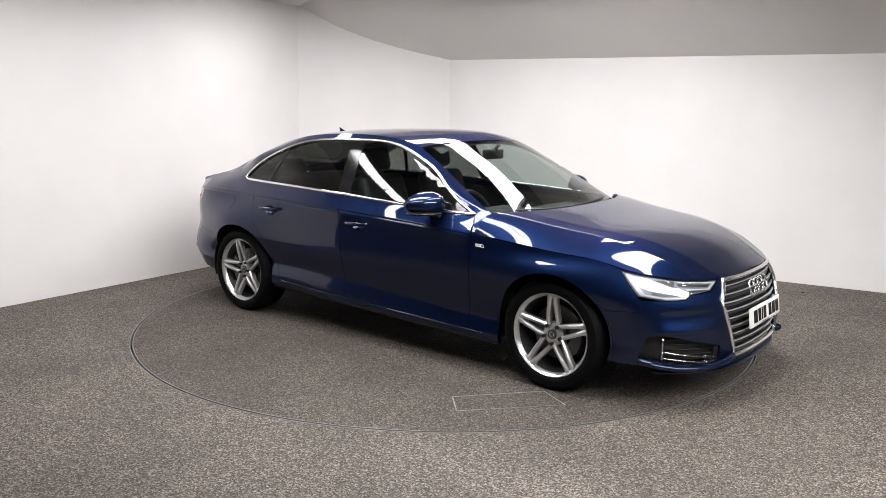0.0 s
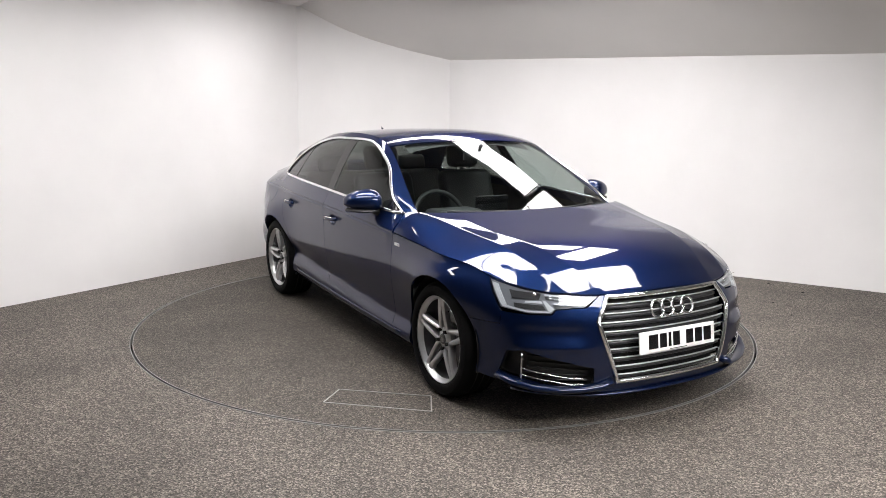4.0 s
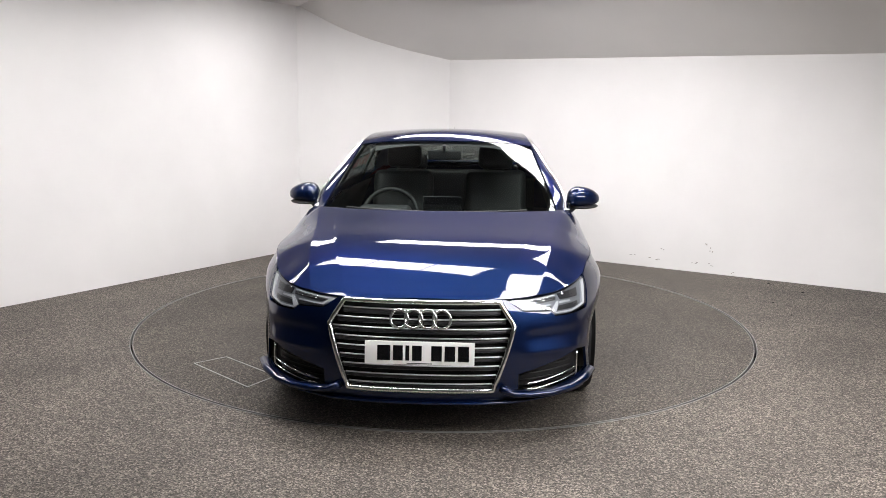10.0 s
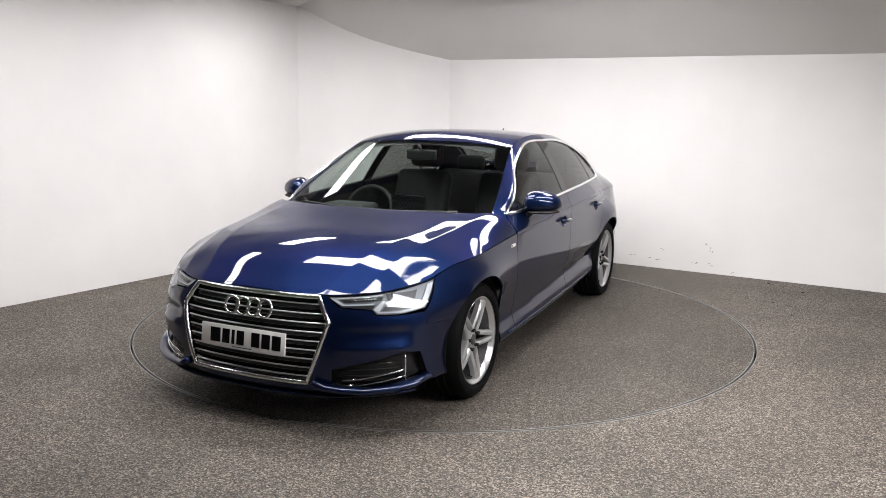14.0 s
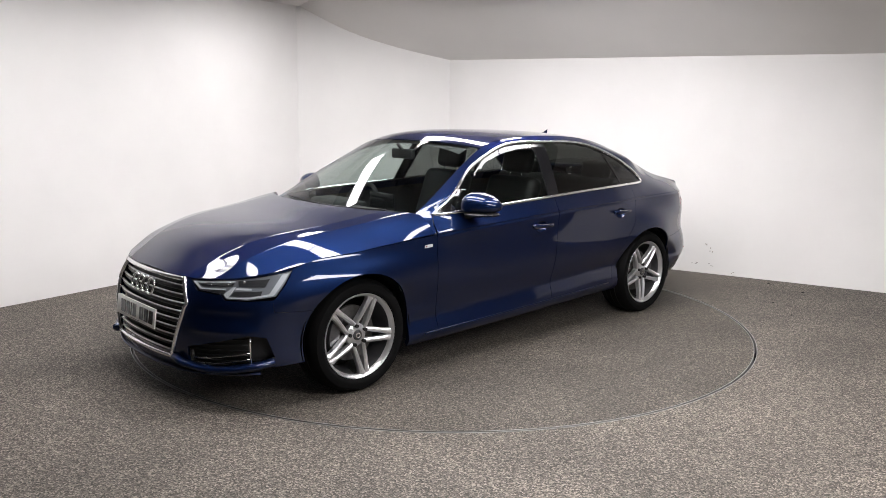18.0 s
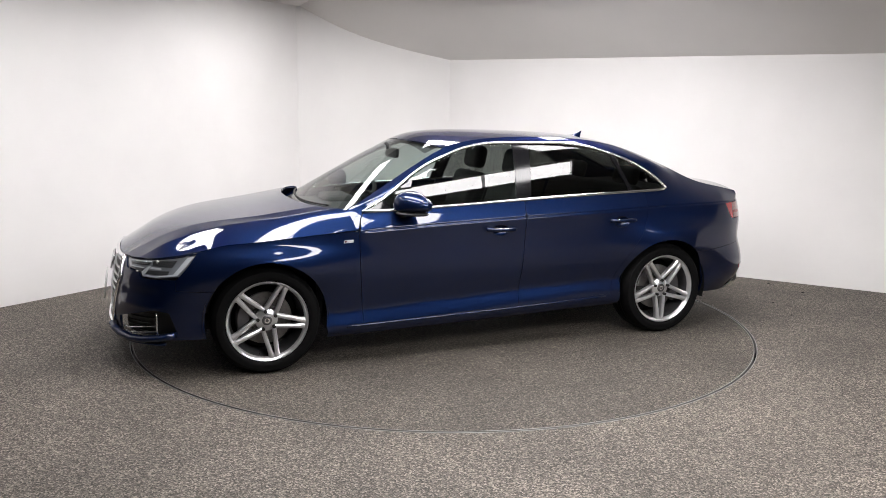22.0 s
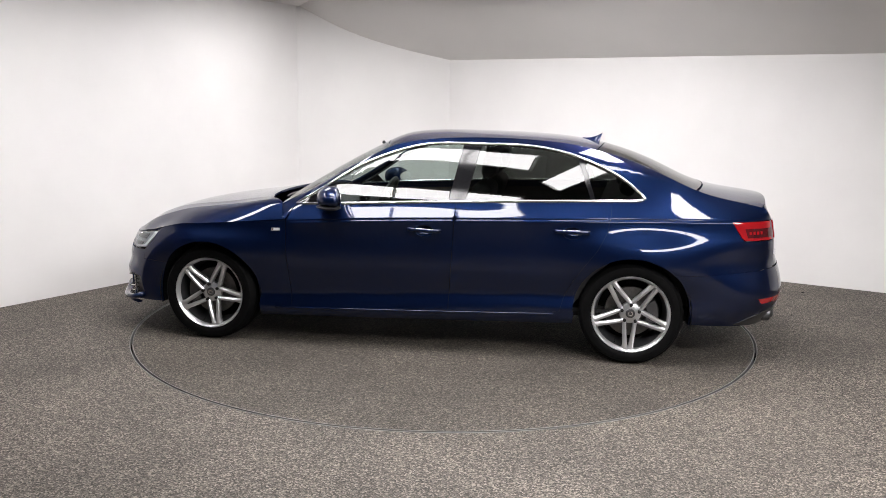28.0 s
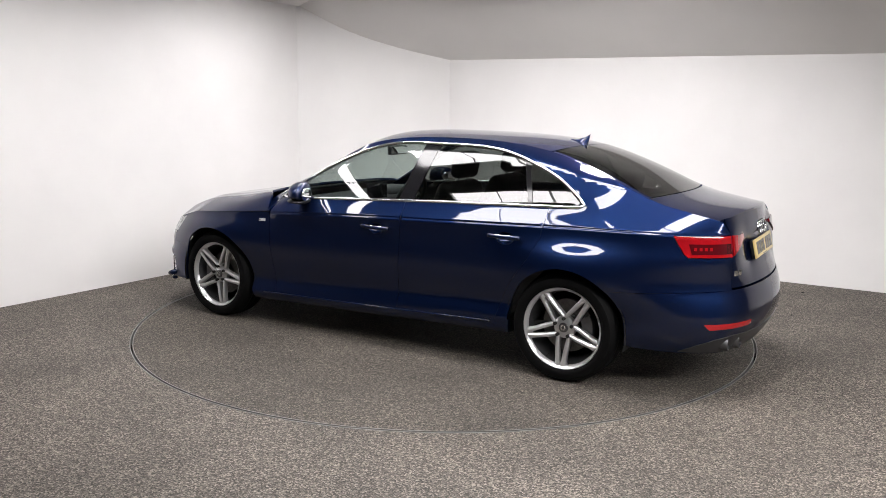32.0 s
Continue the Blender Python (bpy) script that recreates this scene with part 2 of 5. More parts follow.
def panel(name, outline, fn, mat, parent, step=0.03, gap=0.002, lip=0.014, holes=(), label="", lines=(), mirror=(1,), depth=0.0, centre=(0, 0, 0.6)):
    """A pressed panel: the outline (and holes) in the plane of fn's two parameters, filled with small triangles, carried onto fn's surface,
    its edge turned inwards by lip. lines: rows of further points, along creases. depth: how far it lies under the surface."""
    loops = [shrink(dense(outline, step), gap)] + [shrink(dense(h, step), -gap) for h in holes]
    pts, edges = [], []
    for lp in loops:
        o = len(pts)
        pts += list(lp)
        edges += [(o + i, o + (i + 1) % len(lp)) for i in range(len(lp))]
    lo, hi = loops[0].min(0), loops[0].max(0)
    gx, gy = np.meshgrid(np.arange(lo[0] + step / 2, hi[0], step), np.arange(lo[1] + step / 2, hi[1], step))
    g = np.stack([gx.ravel(), gy.ravel()], 1)
    g[:, 0] += np.where((np.round((g[:, 1] - lo[1]) / step - 0.5).astype(int) % 2) == 1, step / 2, 0)
    for ln in lines:
        ln = np.array(ln, float)
        far = np.full(len(g), 9.0)
        for i in range(0, len(ln) - 1):
            far = np.minimum(far, seg_dist(g, ln[i], ln[i + 1]))
        g = g[far > step * 0.5]
    if lines:
        g = np.concatenate([g] + [np.array(ln, float) for ln in lines])
    keep = inside(g, loops[0])
    for lp in loops[1:]:
        keep &= ~inside(g, lp)
    g = g[keep]
    far = np.full(len(g), 9.0)
    for lp in loops:
        for i in range(len(lp)):
            far = np.minimum(far, seg_dist(g, lp[i], lp[(i + 1) % len(lp)]))
    g = g[far > step * 0.35]
    allp = np.array(pts + list(g))
    co, _, tris, *_ = delaunay_2d_cdt([Vector(p) for p in allp], edges, [], 0, 1e-6)
    co = np.array([tuple(v) for v in co])
    tris = np.array([t for t in tris if len(t) == 3])
    mid = co[tris].mean(1)
    keep = inside(mid, loops[0])
    for lp in loops[1:]:
        keep &= ~inside(mid, lp)
    tris = tris[keep]
    p3 = fn(co[:, 0], co[:, 1])
    e = 1e-3
    du = fn(co[:, 0] + e, co[:, 1]) - fn(co[:, 0] - e, co[:, 1])
    dv = fn(co[:, 0], co[:, 1] + e) - fn(co[:, 0], co[:, 1] - e)
    nrm = np.cross(du, dv)
    nrm /= np.maximum(np.linalg.norm(nrm, axis=1, keepdims=True), 1e-12)
    away = p3 - np.stack([p3[:, 0] * 0.75, 0 * p3[:, 1], np.full(len(p3), centre[2])], 1)
    sgn = 1.0 if np.sum(nrm * away) > 0 else -1.0
    nrm *= sgn
    if depth:
        p3 = p3 - nrm * depth
    f3 = np.cross(p3[tris[:, 1]] - p3[tris[:, 0]], p3[tris[:, 2]] - p3[tris[:, 0]])
    flip = np.sum(f3 * nrm[tris[:, 0]], 1) < 0
    tris[flip] = tris[flip][:, ::-1]
    cnt = {}
    for t in tris:
        for a, b in ((t[0], t[1]), (t[1], t[2]), (t[2], t[0])):
            cnt[(a, b)] = cnt.get((a, b), 0) + 1
    rim = [(a, b) for (a, b) in cnt if (b, a) not in cnt]
    verts, norms, faces = list(p3), list(nrm), [tuple(t) for t in tris]
    if lip:
        for a, b in rim:
            k = len(verts)
            out = np.cross(p3[b] - p3[a], nrm[a])
            out /= max(1e-9, np.linalg.norm(out))
            verts += [p3[a], p3[b], p3[b] - nrm[b] * lip, p3[a] - nrm[a] * lip]
            norms += [out] * 4
            faces.append((k + 1, k, k + 3, k + 2))
    made = []
    for s in mirror:
        if s == 1:
            made.append(link(name, verts, faces, mat, parent, label, True, norms))
        else:
            w = np.array([1, -1, 1])
            made.append(link(name, [v * w for v in verts], [f[::-1] for f in faces], mat, parent, label, True, [n * w for n in norms]))
    return made


def tube(name, pts, radius, mat, parent, closed=False, sides=8, flat=1.0, up=None, label=""):
    """A bar of round or flattened section along a line of points."""
    p = np.array(pts, float)
    n = len(p)
    verts, faces = [], []
    for i in range(n):
        a, b = p[(i - 1) % n] if closed or i else p[0], p[(i + 1) % n] if closed or i < n - 1 else p[-1]
        t = (b - a) / max(1e-9, np.linalg.norm(b - a))
        u = np.array(up if up is not None else (0, 0, 1.0), float)
        if abs(u @ t) > 0.97:
            u = np.array([0, 1.0, 0]) if up is None else np.array([1.0, 0, 0])
        s = np.cross(t, u)
        s /= np.linalg.norm(s)
        w = np.cross(s, t)
        for k in range(sides):
            c = 2 * math.pi * (k + 0.5) / sides
            verts.append(p[i] + (s * math.cos(c) + w * math.sin(c) * flat) * radius)
    for i in range(n if closed else n - 1):
        j = (i + 1) % n
        for k in range(sides):
            m = (k + 1) % sides
            faces.append((i * sides + k, i * sides + m, j * sides + m, j * sides + k))
    if not closed:
        faces += [tuple(range(sides))[::-1], tuple((n - 1) * sides + k for k in range(sides))]
    return link(name, verts, faces, mat, parent, label, True)


def lathe(prof, seg=48, axis_y=True):
    """A bmesh turned about the y axis from (radius, y) pairs; closed if the last pair equals the first."""
    bm = bmesh.new()
    rings = []
    for r, y in prof:
        rings.append([bm.verts.new((r * math.cos(2 * math.pi * k / seg), y, r * math.sin(2 * math.pi * k / seg))) for k in range(seg)])
    for a, b in zip(rings, rings[1:]):
        for k in range(seg):
            bm.faces.new((a[k], a[(k + 1) % seg], b[(k + 1) % seg], b[k]))
    bmesh.ops.recalc_face_normals(bm, faces=bm.faces)
    return bm


# ---- the room ----
def prism(name, poly, z0, z1, mat):
    bm = bmesh.new()
    lo = [bm.verts.new((x, y, z0)) for x, y in poly]
    hi = [bm.verts.new((x, y, z1)) for x, y in poly]
    bm.faces.new(lo[::-1]), bm.faces.new(hi)
    for i in range(len(poly)):
        j = (i + 1) % len(poly)
        bm.faces.new((lo[i], lo[j], hi[j], hi[i]))
    bmesh.ops.recalc_face_normals(bm, faces=bm.faces)
    return part(name, bm, mat, None, smooth=False)


CEILING_Z = 2.73
CORNER_A, CORNER_B, CORNER_C, CORNER_D, CORNER_E = (-1.62, 2.98), (0.04, 3.38), (6.6, -0.575), (6.6, -9.0), (-9.52, -9.0)


def wall(name, a, b, height=2.9, mat=None):
    a, b = Vector(a), Vector(b)
    d = (b - a).normalized()
    n = Vector((d.y, -d.x))
    mid = Vector((-1, -2))
    if (mid - a).dot(n) > 0:
        n = -n
    a2, b2 = a, b
    return tagged(prism(name, [a2, b2, b2 + n * 0.15, a2 + n * 0.15], -0.05, height, mat or WALL), "plain wall out of view, dark in place of the unlit camera side" if mat else "smooth white-painted studio wall with faint marks", "wall", kind="structure")


CORNER_F = (-4.05, -0.705)
wall("wall_west", CORNER_F, CORNER_A)
wall("wall_far_side", CORNER_E, CORNER_F, mat=DARKWALL)
wall("wall_north", CORNER_A, CORNER_B)
wall("wall_east", CORNER_B, CORNER_C)
wall("wall_side", CORNER_C, CORNER_D, mat=DARKWALL)
wall("wall_south", CORNER_D, CORNER_E, mat=DARKWALL)

# scuffs low on the white wall
SCUFF = material("scuff_grey", (0.36, 0.34, 0.32), 0.8, 0, 0, 60, 0.3)
def scuffs(parent):
    rnd = random.Random(5)
    for x, y, z, w, h in ((2.582, 1.848, 0.275, 0.010, 0.012), (2.626, 1.821, 0.232, 0.009, 0.014), (2.486, 1.906, 0.09, 0.022, 0.006), (2.63, 1.819, 0.089, 0.012, 0.007),
                          (2.143, 2.112, 0.091, 0.03, 0.006), (1.939, 2.235, 0.104, 0.022, 0.005), (2.213, 2.07, 0.196, 0.012, 0.006), (2.815, 1.707, 0.031, 0.012, 0.008)):
        for k in range(3):
            ox, oz = rnd.uniform(-w, w) * 1.6, rnd.uniform(-h, h) * 1.6
            n = 7
            c = Vector((x - 0.516 * 0.0015 + 0.856 * ox, y - 0.856 * 0.0015 - 0.516 * ox, z + oz))
            vs = []
            for i in range(n):
                a, r = 2 * math.pi * i / n, rnd.uniform(0.35, 0.8)
                vs.append(c + Vector((0.856 * w * r * math.cos(a), -0.516 * w * r * math.cos(a), h * r * math.sin(a))))
            link("scuff", vs, [tuple(range(n))], SCUFF, parent)


scuffs(bpy.data.objects["wall_east"])

DISC_R = 2.237


def ring_mesh(r0, r1, z0, z1, seg=160):
    bm = bmesh.new()
    rows = [[bm.verts.new((r * math.cos(2 * math.pi * k / seg), r * math.sin(2 * math.pi * k / seg), z)) for k in range(seg)]
            for r, z in ((r0, z0), (r0, z1), (r1, z1), (r1, z0))]
    for i in range(4):
        a, b = rows[i], rows[(i + 1) % 4]
        for k in range(seg):
            bm.faces.new((a[k], a[(k + 1) % seg], b[(k + 1) % seg], b[k]))
    bmesh.ops.recalc_face_normals(bm, faces=bm.faces)
    return bm


def build_floor():
    seg = 160
    bm = bmesh.new()
    inner = [bm.verts.new(((DISC_R + 0.019) * math.cos(2 * math.pi * k / seg), (DISC_R + 0.019) * math.sin(2 * math.pi * k / seg), 0)) for k in range(seg)]
    outer = [bm.verts.new((14 * math.cos(2 * math.pi * k / seg), 14 * math.sin(2 * math.pi * k / seg), 0)) for k in range(seg)]
    for k in range(seg):
        bm.faces.new((inner[k], outer[k], outer[(k + 1) % seg], inner[(k + 1) % seg]))
    fl = part("floor", bm, FLOOR, None, smooth=False)
    tagged(fl, "grey-brown floor of bound fine stone chippings", "floor", kind="structure")
    rim = part("floor_rim", ring_mesh(DISC_R + 0.014, DISC_R + 0.019, -0.05, 0.001), STEEL, None, smooth=False)
    tagged(rim, "thin worn steel edge round the turntable pit", "floor edge", kind="structure")
    pit = bmesh.new()
    bmesh.ops.create_circle(pit, cap_ends=True, segments=seg, radius=DISC_R + 0.03, matrix=Matrix.Translation((0, 0, -0.06)))
    tagged(part("pit", pit, GAPDARK, None, smooth=False), "dark pit under the turntable", "pit", kind="structure")


build_floor()


def build_ceiling():
    bm = bmesh.new()
    vs = [bm.verts.new((x, y, CEILING_Z)) for x, y in ((-9.8, -9.2), (6.8, -9.2), (6.8, 3.8), (-9.8, 3.8))]
    top = [bm.verts.new((v.co.x, v.co.y, CEILING_Z + 0.12)) for v in vs]
    bm.faces.new(vs), bm.faces.new(top[::-1])
    for i in range(4):
        bm.faces.new((vs[i], vs[(i + 1) % 4], top[(i + 1) % 4], top[i]))
    bmesh.ops.recalc_face_normals(bm, faces=bm.faces)
    tagged(part("ceiling", bm, CEILGREY, None, smooth=False), "plain flat ceiling out of view, darkened to keep reflections in the car deep", "ceiling", kind="structure")
    # the sloping soffit over the back and side walls
    drop = knots((-1.62, 2.645), (-1.19, 2.43), (-0.55, 2.225), (0.04, 2.10))
    line = []
    for i in range(13):
        x = -1.62 + 1.66 * i / 12
        line.append((x, 2.98 + 0.4 * i / 12, float(drop(x))))
    for i in range(1, 9):
        line.append((0.04 + 6.56 * i / 8, 3.38 - 3.955 * i / 8, 2.10 - 0.05 * i / 8))
    bm = bmesh.new()
    rows = []
    for i, (x, y, z) in enumerate(line):
        nx, ny = -0.15, -0.989
        w = (CEILING_Z - z) / math.tan(radians(33)) / 0.926
        rows.append([bm.verts.new((x - nx * 0.03, y - ny * 0.03, z)), bm.verts.new((x + nx * w, y + ny * w, CEILING_Z + 0.02)),
                     bm.verts.new((x - nx * 0.03, y - ny * 0.03, CEILING_Z + 0.05))])
    for a, b in zip(rows, rows[1:]):
        for k in range(3):
            m = (k + 1) % 3
            bm.faces.new((a[k], b[k], b[m], a[m]))
    bmesh.ops.recalc_face_normals(bm, faces=bm.faces)
    # its narrow end along the wall on the light side
    (ax, ay), (bx, by) = CORNER_F, CORNER_A
    ends = []
    for x, y in ((ax, ay), (bx + 0.03, by + 0.045)):
        ends.append([bm.verts.new((x - 0.02, y + 0.013, 2.642)), bm.verts.new((x + 0.50, y - 0.33, CEILING_Z + 0.02)), bm.verts.new((x - 0.02, y + 0.013, CEILING_Z + 0.05))])
    for k in range(3):
        bm.faces.new((ends[0][k], ends[1][k], ends[1][(k + 1) % 3], ends[0][(k + 1) % 3]))
    bmesh.ops.recalc_face_normals(bm, faces=bm.faces)
    tagged(part("ceiling_soffit", bm, CEIL, None, smooth=True, sharp=50), "sloping grey-white ceiling soffit above the walls", "ceiling", kind="structure")


build_ceiling()


# small dark chips lying on the floor
def floor_chips():
    rnd = random.Random(3)
    for x, y, r in ((3.183, 0.995, 0.012), (3.021, 1.353, 0.010), (2.768, 0.597, 0.008), (2.745, 0.175, 0.007)):
        bm = bmesh.new()
        bmesh.ops.create_icosphere(bm, subdivisions=1, radius=1)
        for v in bm.verts:
            k = rnd.uniform(0.7, 1.2)
            v.co = (x + r * 1.5 * k * v.co.x, y + r * k * v.co.y, 0.003 + 0.004 * (v.co.z + 0.6))
        tagged(part("stone_chip", bm, GAPDARK, None, smooth=False), "tiny dark stone chip lying on the floor", "stone chip")


floor_chips()


# ---- light panels under the ceiling: a ring of strips over the turntable, set askew to the camera, and added fill strips ----
LIGHT_TURN = -23.0


def light_strip(u0, v0, u1, v1, panels=2, turn=LIGHT_TURN, z=CEILING_Z - 0.03):
    """A strip of lit panels; its sides run along the ring's own two directions, turned against the room's."""
    root = new("ceiling_light")
    c, s = math.cos(radians(turn)), math.sin(radians(turn))
    mu, mv = (u0 + u1) / 2, (v0 + v1) / 2
    root.location = (c * mu - s * mv, s * mu + c * mv, z)
    root.rotation_euler = (0, 0, radians(turn))
    hx, hy = (u1 - u0) / 2, (v1 - v0) / 2
    bm = bmesh.new()
    t = 0.02
    for a in ((-hx, hx, -hy, -hy + t), (-hx, hx, hy - t, hy), (-hx, -hx + t, -hy + t, hy - t), (hx - t, hx, -hy + t, hy - t)):
        box(bm, *a, -0.02, 0.03)
    part("frame", bm, FRAMEWHITE, root, smooth=False)
    along = hx >= hy
    for i in range(panels):
        a, b = -1 + 2 * i / panels, -1 + 2 * (i + 1) / panels
        bm = bmesh.new()
        if along:
            box(bm, a * (hx - t) + 0.022, b * (hx - t) - 0.022, -hy + t, hy - t, -0.01, 0.02)
        else:
            box(bm, -hx + t, hx - t, a * (hy - t) + 0.022, b * (hy - t) - 0.022, -0.01, 0.02)
        part("diffuser", bm, PANELGLOW, root, smooth=False)
    return tagged(root, "flat white lit panel in a thin frame, used for ring strips and added fill", "ceiling light", group="light panels under the ceiling")


light_strip(-1.2, 0.78, 1.14, 1.32, 2)
light_strip(-1.1, -1.42, 1.0, -0.88, 3)
light_strip(1.17, 0.05, 1.6, 1.32, 2)
light_strip(-2.1, 0.0, -1.82, 1.2, 2)
# the row towards the camera and the slanting row beside it
light_strip(-1.0, -2.44, 1.1, -2.08, 3)
light_strip(-0.85, -2.18, 1.25, -1.82, 2, 37)
# fill added out of view beside the light wall, to brighten its far left
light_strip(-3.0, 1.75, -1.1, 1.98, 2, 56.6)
# fill added above the view, over the near right floor, to brighten it
light_strip(0.9, -4.8, 5.4, -3.7, 4, 0)


# ---- the turntable ----
def build_turntable():
    root = new("turntable")
    bm = bmesh.new()
    bmesh.ops.create_circle(bm, cap_ends=True, segments=160, radius=DISC_R - 0.005)
    ret = bmesh.ops.extrude_face_region(bm, geom=bm.faces[:])
    for v in ret["geom"]:
        if isinstance(v, bmesh.types.BMVert):
            v.co.z -= 0.05
    bmesh.ops.recalc_face_normals(bm, faces=bm.faces)
    part("top", bm, DISC, root, smooth=False)
    part("edge_band", ring_mesh(DISC_R - 0.005, DISC_R, -0.05, 0.001), STEEL, root, "thin worn steel edge", smooth=False)
    # the joint lines of a hatch, let into the disc beside the car
    a, b, c, d = ((1.07, -1.345), (1.22, -1.50), (1.615, -1.045), (1.41, -0.935))
    bm = bmesh.new()
    for (px, py), (qx, qy) in ((a, b), (b, c), (c, d), (d, a)):
        px, qx, py, qy = px - AXIS[0], qx - AXIS[0], py - AXIS[1], qy - AXIS[1]
        dx, dy = qx - px, qy - py
        ln = math.hypot(dx, dy)
        nx, ny = -dy / ln * 0.004, dx / ln * 0.004
        lo = [bm.verts.new((x, y, -0.002)) for x, y in ((px + nx, py + ny), (qx + nx, qy + ny), (qx - nx, qy - ny), (px - nx, py - ny))]
        hi = [bm.verts.new((v.co.x, v.co.y, 0.002)) for v in lo]
        bm.faces.new(hi)
        for i in range(4):
            bm.faces.new((lo[i], lo[(i + 1) % 4], hi[(i + 1) % 4], hi[i]))
    bmesh.ops.recalc_face_normals(bm, faces=bm.faces)
    part("hatch_joint", bm, STEEL, root, "pale joint lines of a rectangular hatch", smooth=False)
    return tagged(root, "round grey-brown turntable set flush in the floor", "turntable")


turntable = build_turntable()

# ---- the car: surfaces ----
car = new("car")
tagged(car, "dark blue metallic four-door saloon car with silver wheels", "car")

PLAN = [(2.288, 0), (2.281, 0.2), (2.248, 0.4), (2.170, 0.6), (2.045, 0.762), (1.85, 0.855), (1.6, 0.885), (1.41, 0.890), (0.9, 0.898),
        (0, 0.900), (-1.0, 0.878), (-1.41, 0.862), (-1.75, 0.842), (-2.08, 0.772), (-2.28, 0.62), (-2.38, 0.35), (-2.41, 0)]
_p = np.array(PLAN)
_c = np.concatenate([[0], np.cumsum(np.linalg.norm(np.diff(_p, axis=0), axis=1))])
_px = spline(np.concatenate([-_c[3:0:-1], _c, 2 * _c[-1] - _c[-2:-5:-1]]), np.concatenate([_p[3:0:-1, 0], _p[:, 0], _p[-2:-5:-1, 0]]))
_py = spline(np.concatenate([-_c[3:0:-1], _c, 2 * _c[-1] - _c[-2:-5:-1]]), np.concatenate([-_p[3:0:-1, 1], _p[:, 1], -_p[-2:-5:-1, 1]]))
LEN = _c[-1]
_a = np.linspace(0, LEN, 3000)
_ax, _ay = _px(_a), _py(_a)


def at_x(x):
    """Arc length along the plan at this x."""
    return np.interp(-np.asarray(x, float), -_ax, _a)


def at_fy(y):
    """Arc length on the front at this y (signed)."""
    k = _ax > 1.2
    return np.sign(y) * np.interp(np.abs(y), _ay[k], _a[k])


def at_ry(y):
    """Distance from the middle of the rear along the plan at this y (signed)."""
    k = _ax < -1.6
    return np.sign(y) * (LEN - np.interp(-np.abs(y), -_ay[k], _a[k]))


side_of = knots((0.10, -0.12), (0.16, -0.070), (0.205, -0.022), (0.23, -0.011), (0.25, -0.010), (0.28, -0.017), (0.312, -0.0265), (0.335, -0.0315), (0.355, -0.0305), (0.40, -0.023),
                (0.5, -0.007), (0.6, 0.003), (0.72, 0.002), (0.80, 0.001), (0.88, 0.0), (0.95, -0.004))
front_of = knots((0.12, -0.06), (0.2, -0.012), (0.3, 0.006), (0.4, 0.004), (0.5, -0.008), (0.6, -0.034), (0.66, -0.062), (0.75, -0.115), (0.85, -0.17))
rear_of = knots((0.12, -0.16), (0.2, -0.10), (0.3, -0.03), (0.42, 0.020), (0.5, 0.016), (0.6, -0.012), (0.68, -0.044), (0.75, -0.068), (0.85, -0.090), (0.95, -0.108), (1.05, -0.13))


def smooth01(t):
    t = np.clip(t, 0, 1)
    return t * t * (3 - 2 * t)


A_FRONT, A_FSIDE, A_RSIDE, A_REAR = at_x(2.1), at_x(1.35), at_x(-1.45), at_x(-2.2)


def wrap(a, z):
    """The lower body: signed arc length from the middle of the front, height."""
    a, z = np.asarray(a, float), np.asarray(z, float)
    s, b = np.where(a < 0, -1.0, 1.0), np.abs(a)
    over = b > LEN
    b2 = np.where(over, 2 * LEN - b, b)
    s = np.where(over, -s, s)
    x, y = _px(b2), _py(b2)
    e = 1e-3
    tx, ty = _px(b2 + e) - _px(b2 - e), _py(b2 + e) - _py(b2 - e)
    ln = np.hypot(tx, ty)
    nx, ny = ty / ln, -tx / ln
    wf = 1 - smooth01((b2 - A_FRONT) / (A_FSIDE - A_FRONT))
    wr = smooth01((b2 - A_RSIDE) / (A_REAR - A_RSIDE))
    zs = z - (0.050 - 0.022 * smooth01((0.34 - z) / 0.08)) * np.clip(0.97 - x, 0, 1.7) * smooth01((0.58 - z) / 0.2)
    corner = 0.062 * smooth01((y - 0.3) / 0.35) * smooth01((z - 0.58) / 0.22) * (1 - 0.7 * smooth01((z - 0.90) / 0.1))
    o = wf * front_of(z) + wr * (rear_of(z) + corner) + (1 - wf - wr) * side_of(zs)
    flare, haunch = np.exp(-((x - 1.42) / 0.38) ** 2), np.exp(-((x + 1.49) / 0.34) ** 2)
    brow = 1 - smooth01((np.abs(b2 - at_fy(0.66)) - 0.12) / 0.10)
    o = o + 0.007 * brow * np.exp(-((z - 0.430) / 0.022) ** 2) - 0.008 * brow * np.exp(-((z - 0.50) / 0.035) ** 2)
    o = o + 0.064 * flare * 0.5 * (1 - np.tanh((z - 0.738) / 0.050)) * smooth01((z - 0.42) / 0.2)
    o = o + haunch * (0.108 * 0.5 * (1 - np.tanh((z - 0.800) / 0.070)) - 0.036) * smooth01((z - 0.42) / 0.2)
    # the recess that holds the rear plate
    o = o - 0.012 * smooth01((0.40 - (LEN - b2)) / 0.13) * smooth01((z - 0.715) / 0.03) * smooth01((0.885 - z) / 0.03)
    return np.stack([x + nx * o, s * (y + ny * o), z + 0 * x], -1)


def wrap_rear(b, z):
    return wrap(np.where(np.asarray(b) < 0, -1.0, 1.0) * (LEN - np.abs(b)), z)


tornado = knots((1.78, 0.774), (1.3, 0.812), (0.84, 0.845), (0, 0.886), (-0.7, 0.906), (-1.24, 0.918), (-1.7, 0.925), (-2.15, 0.925))
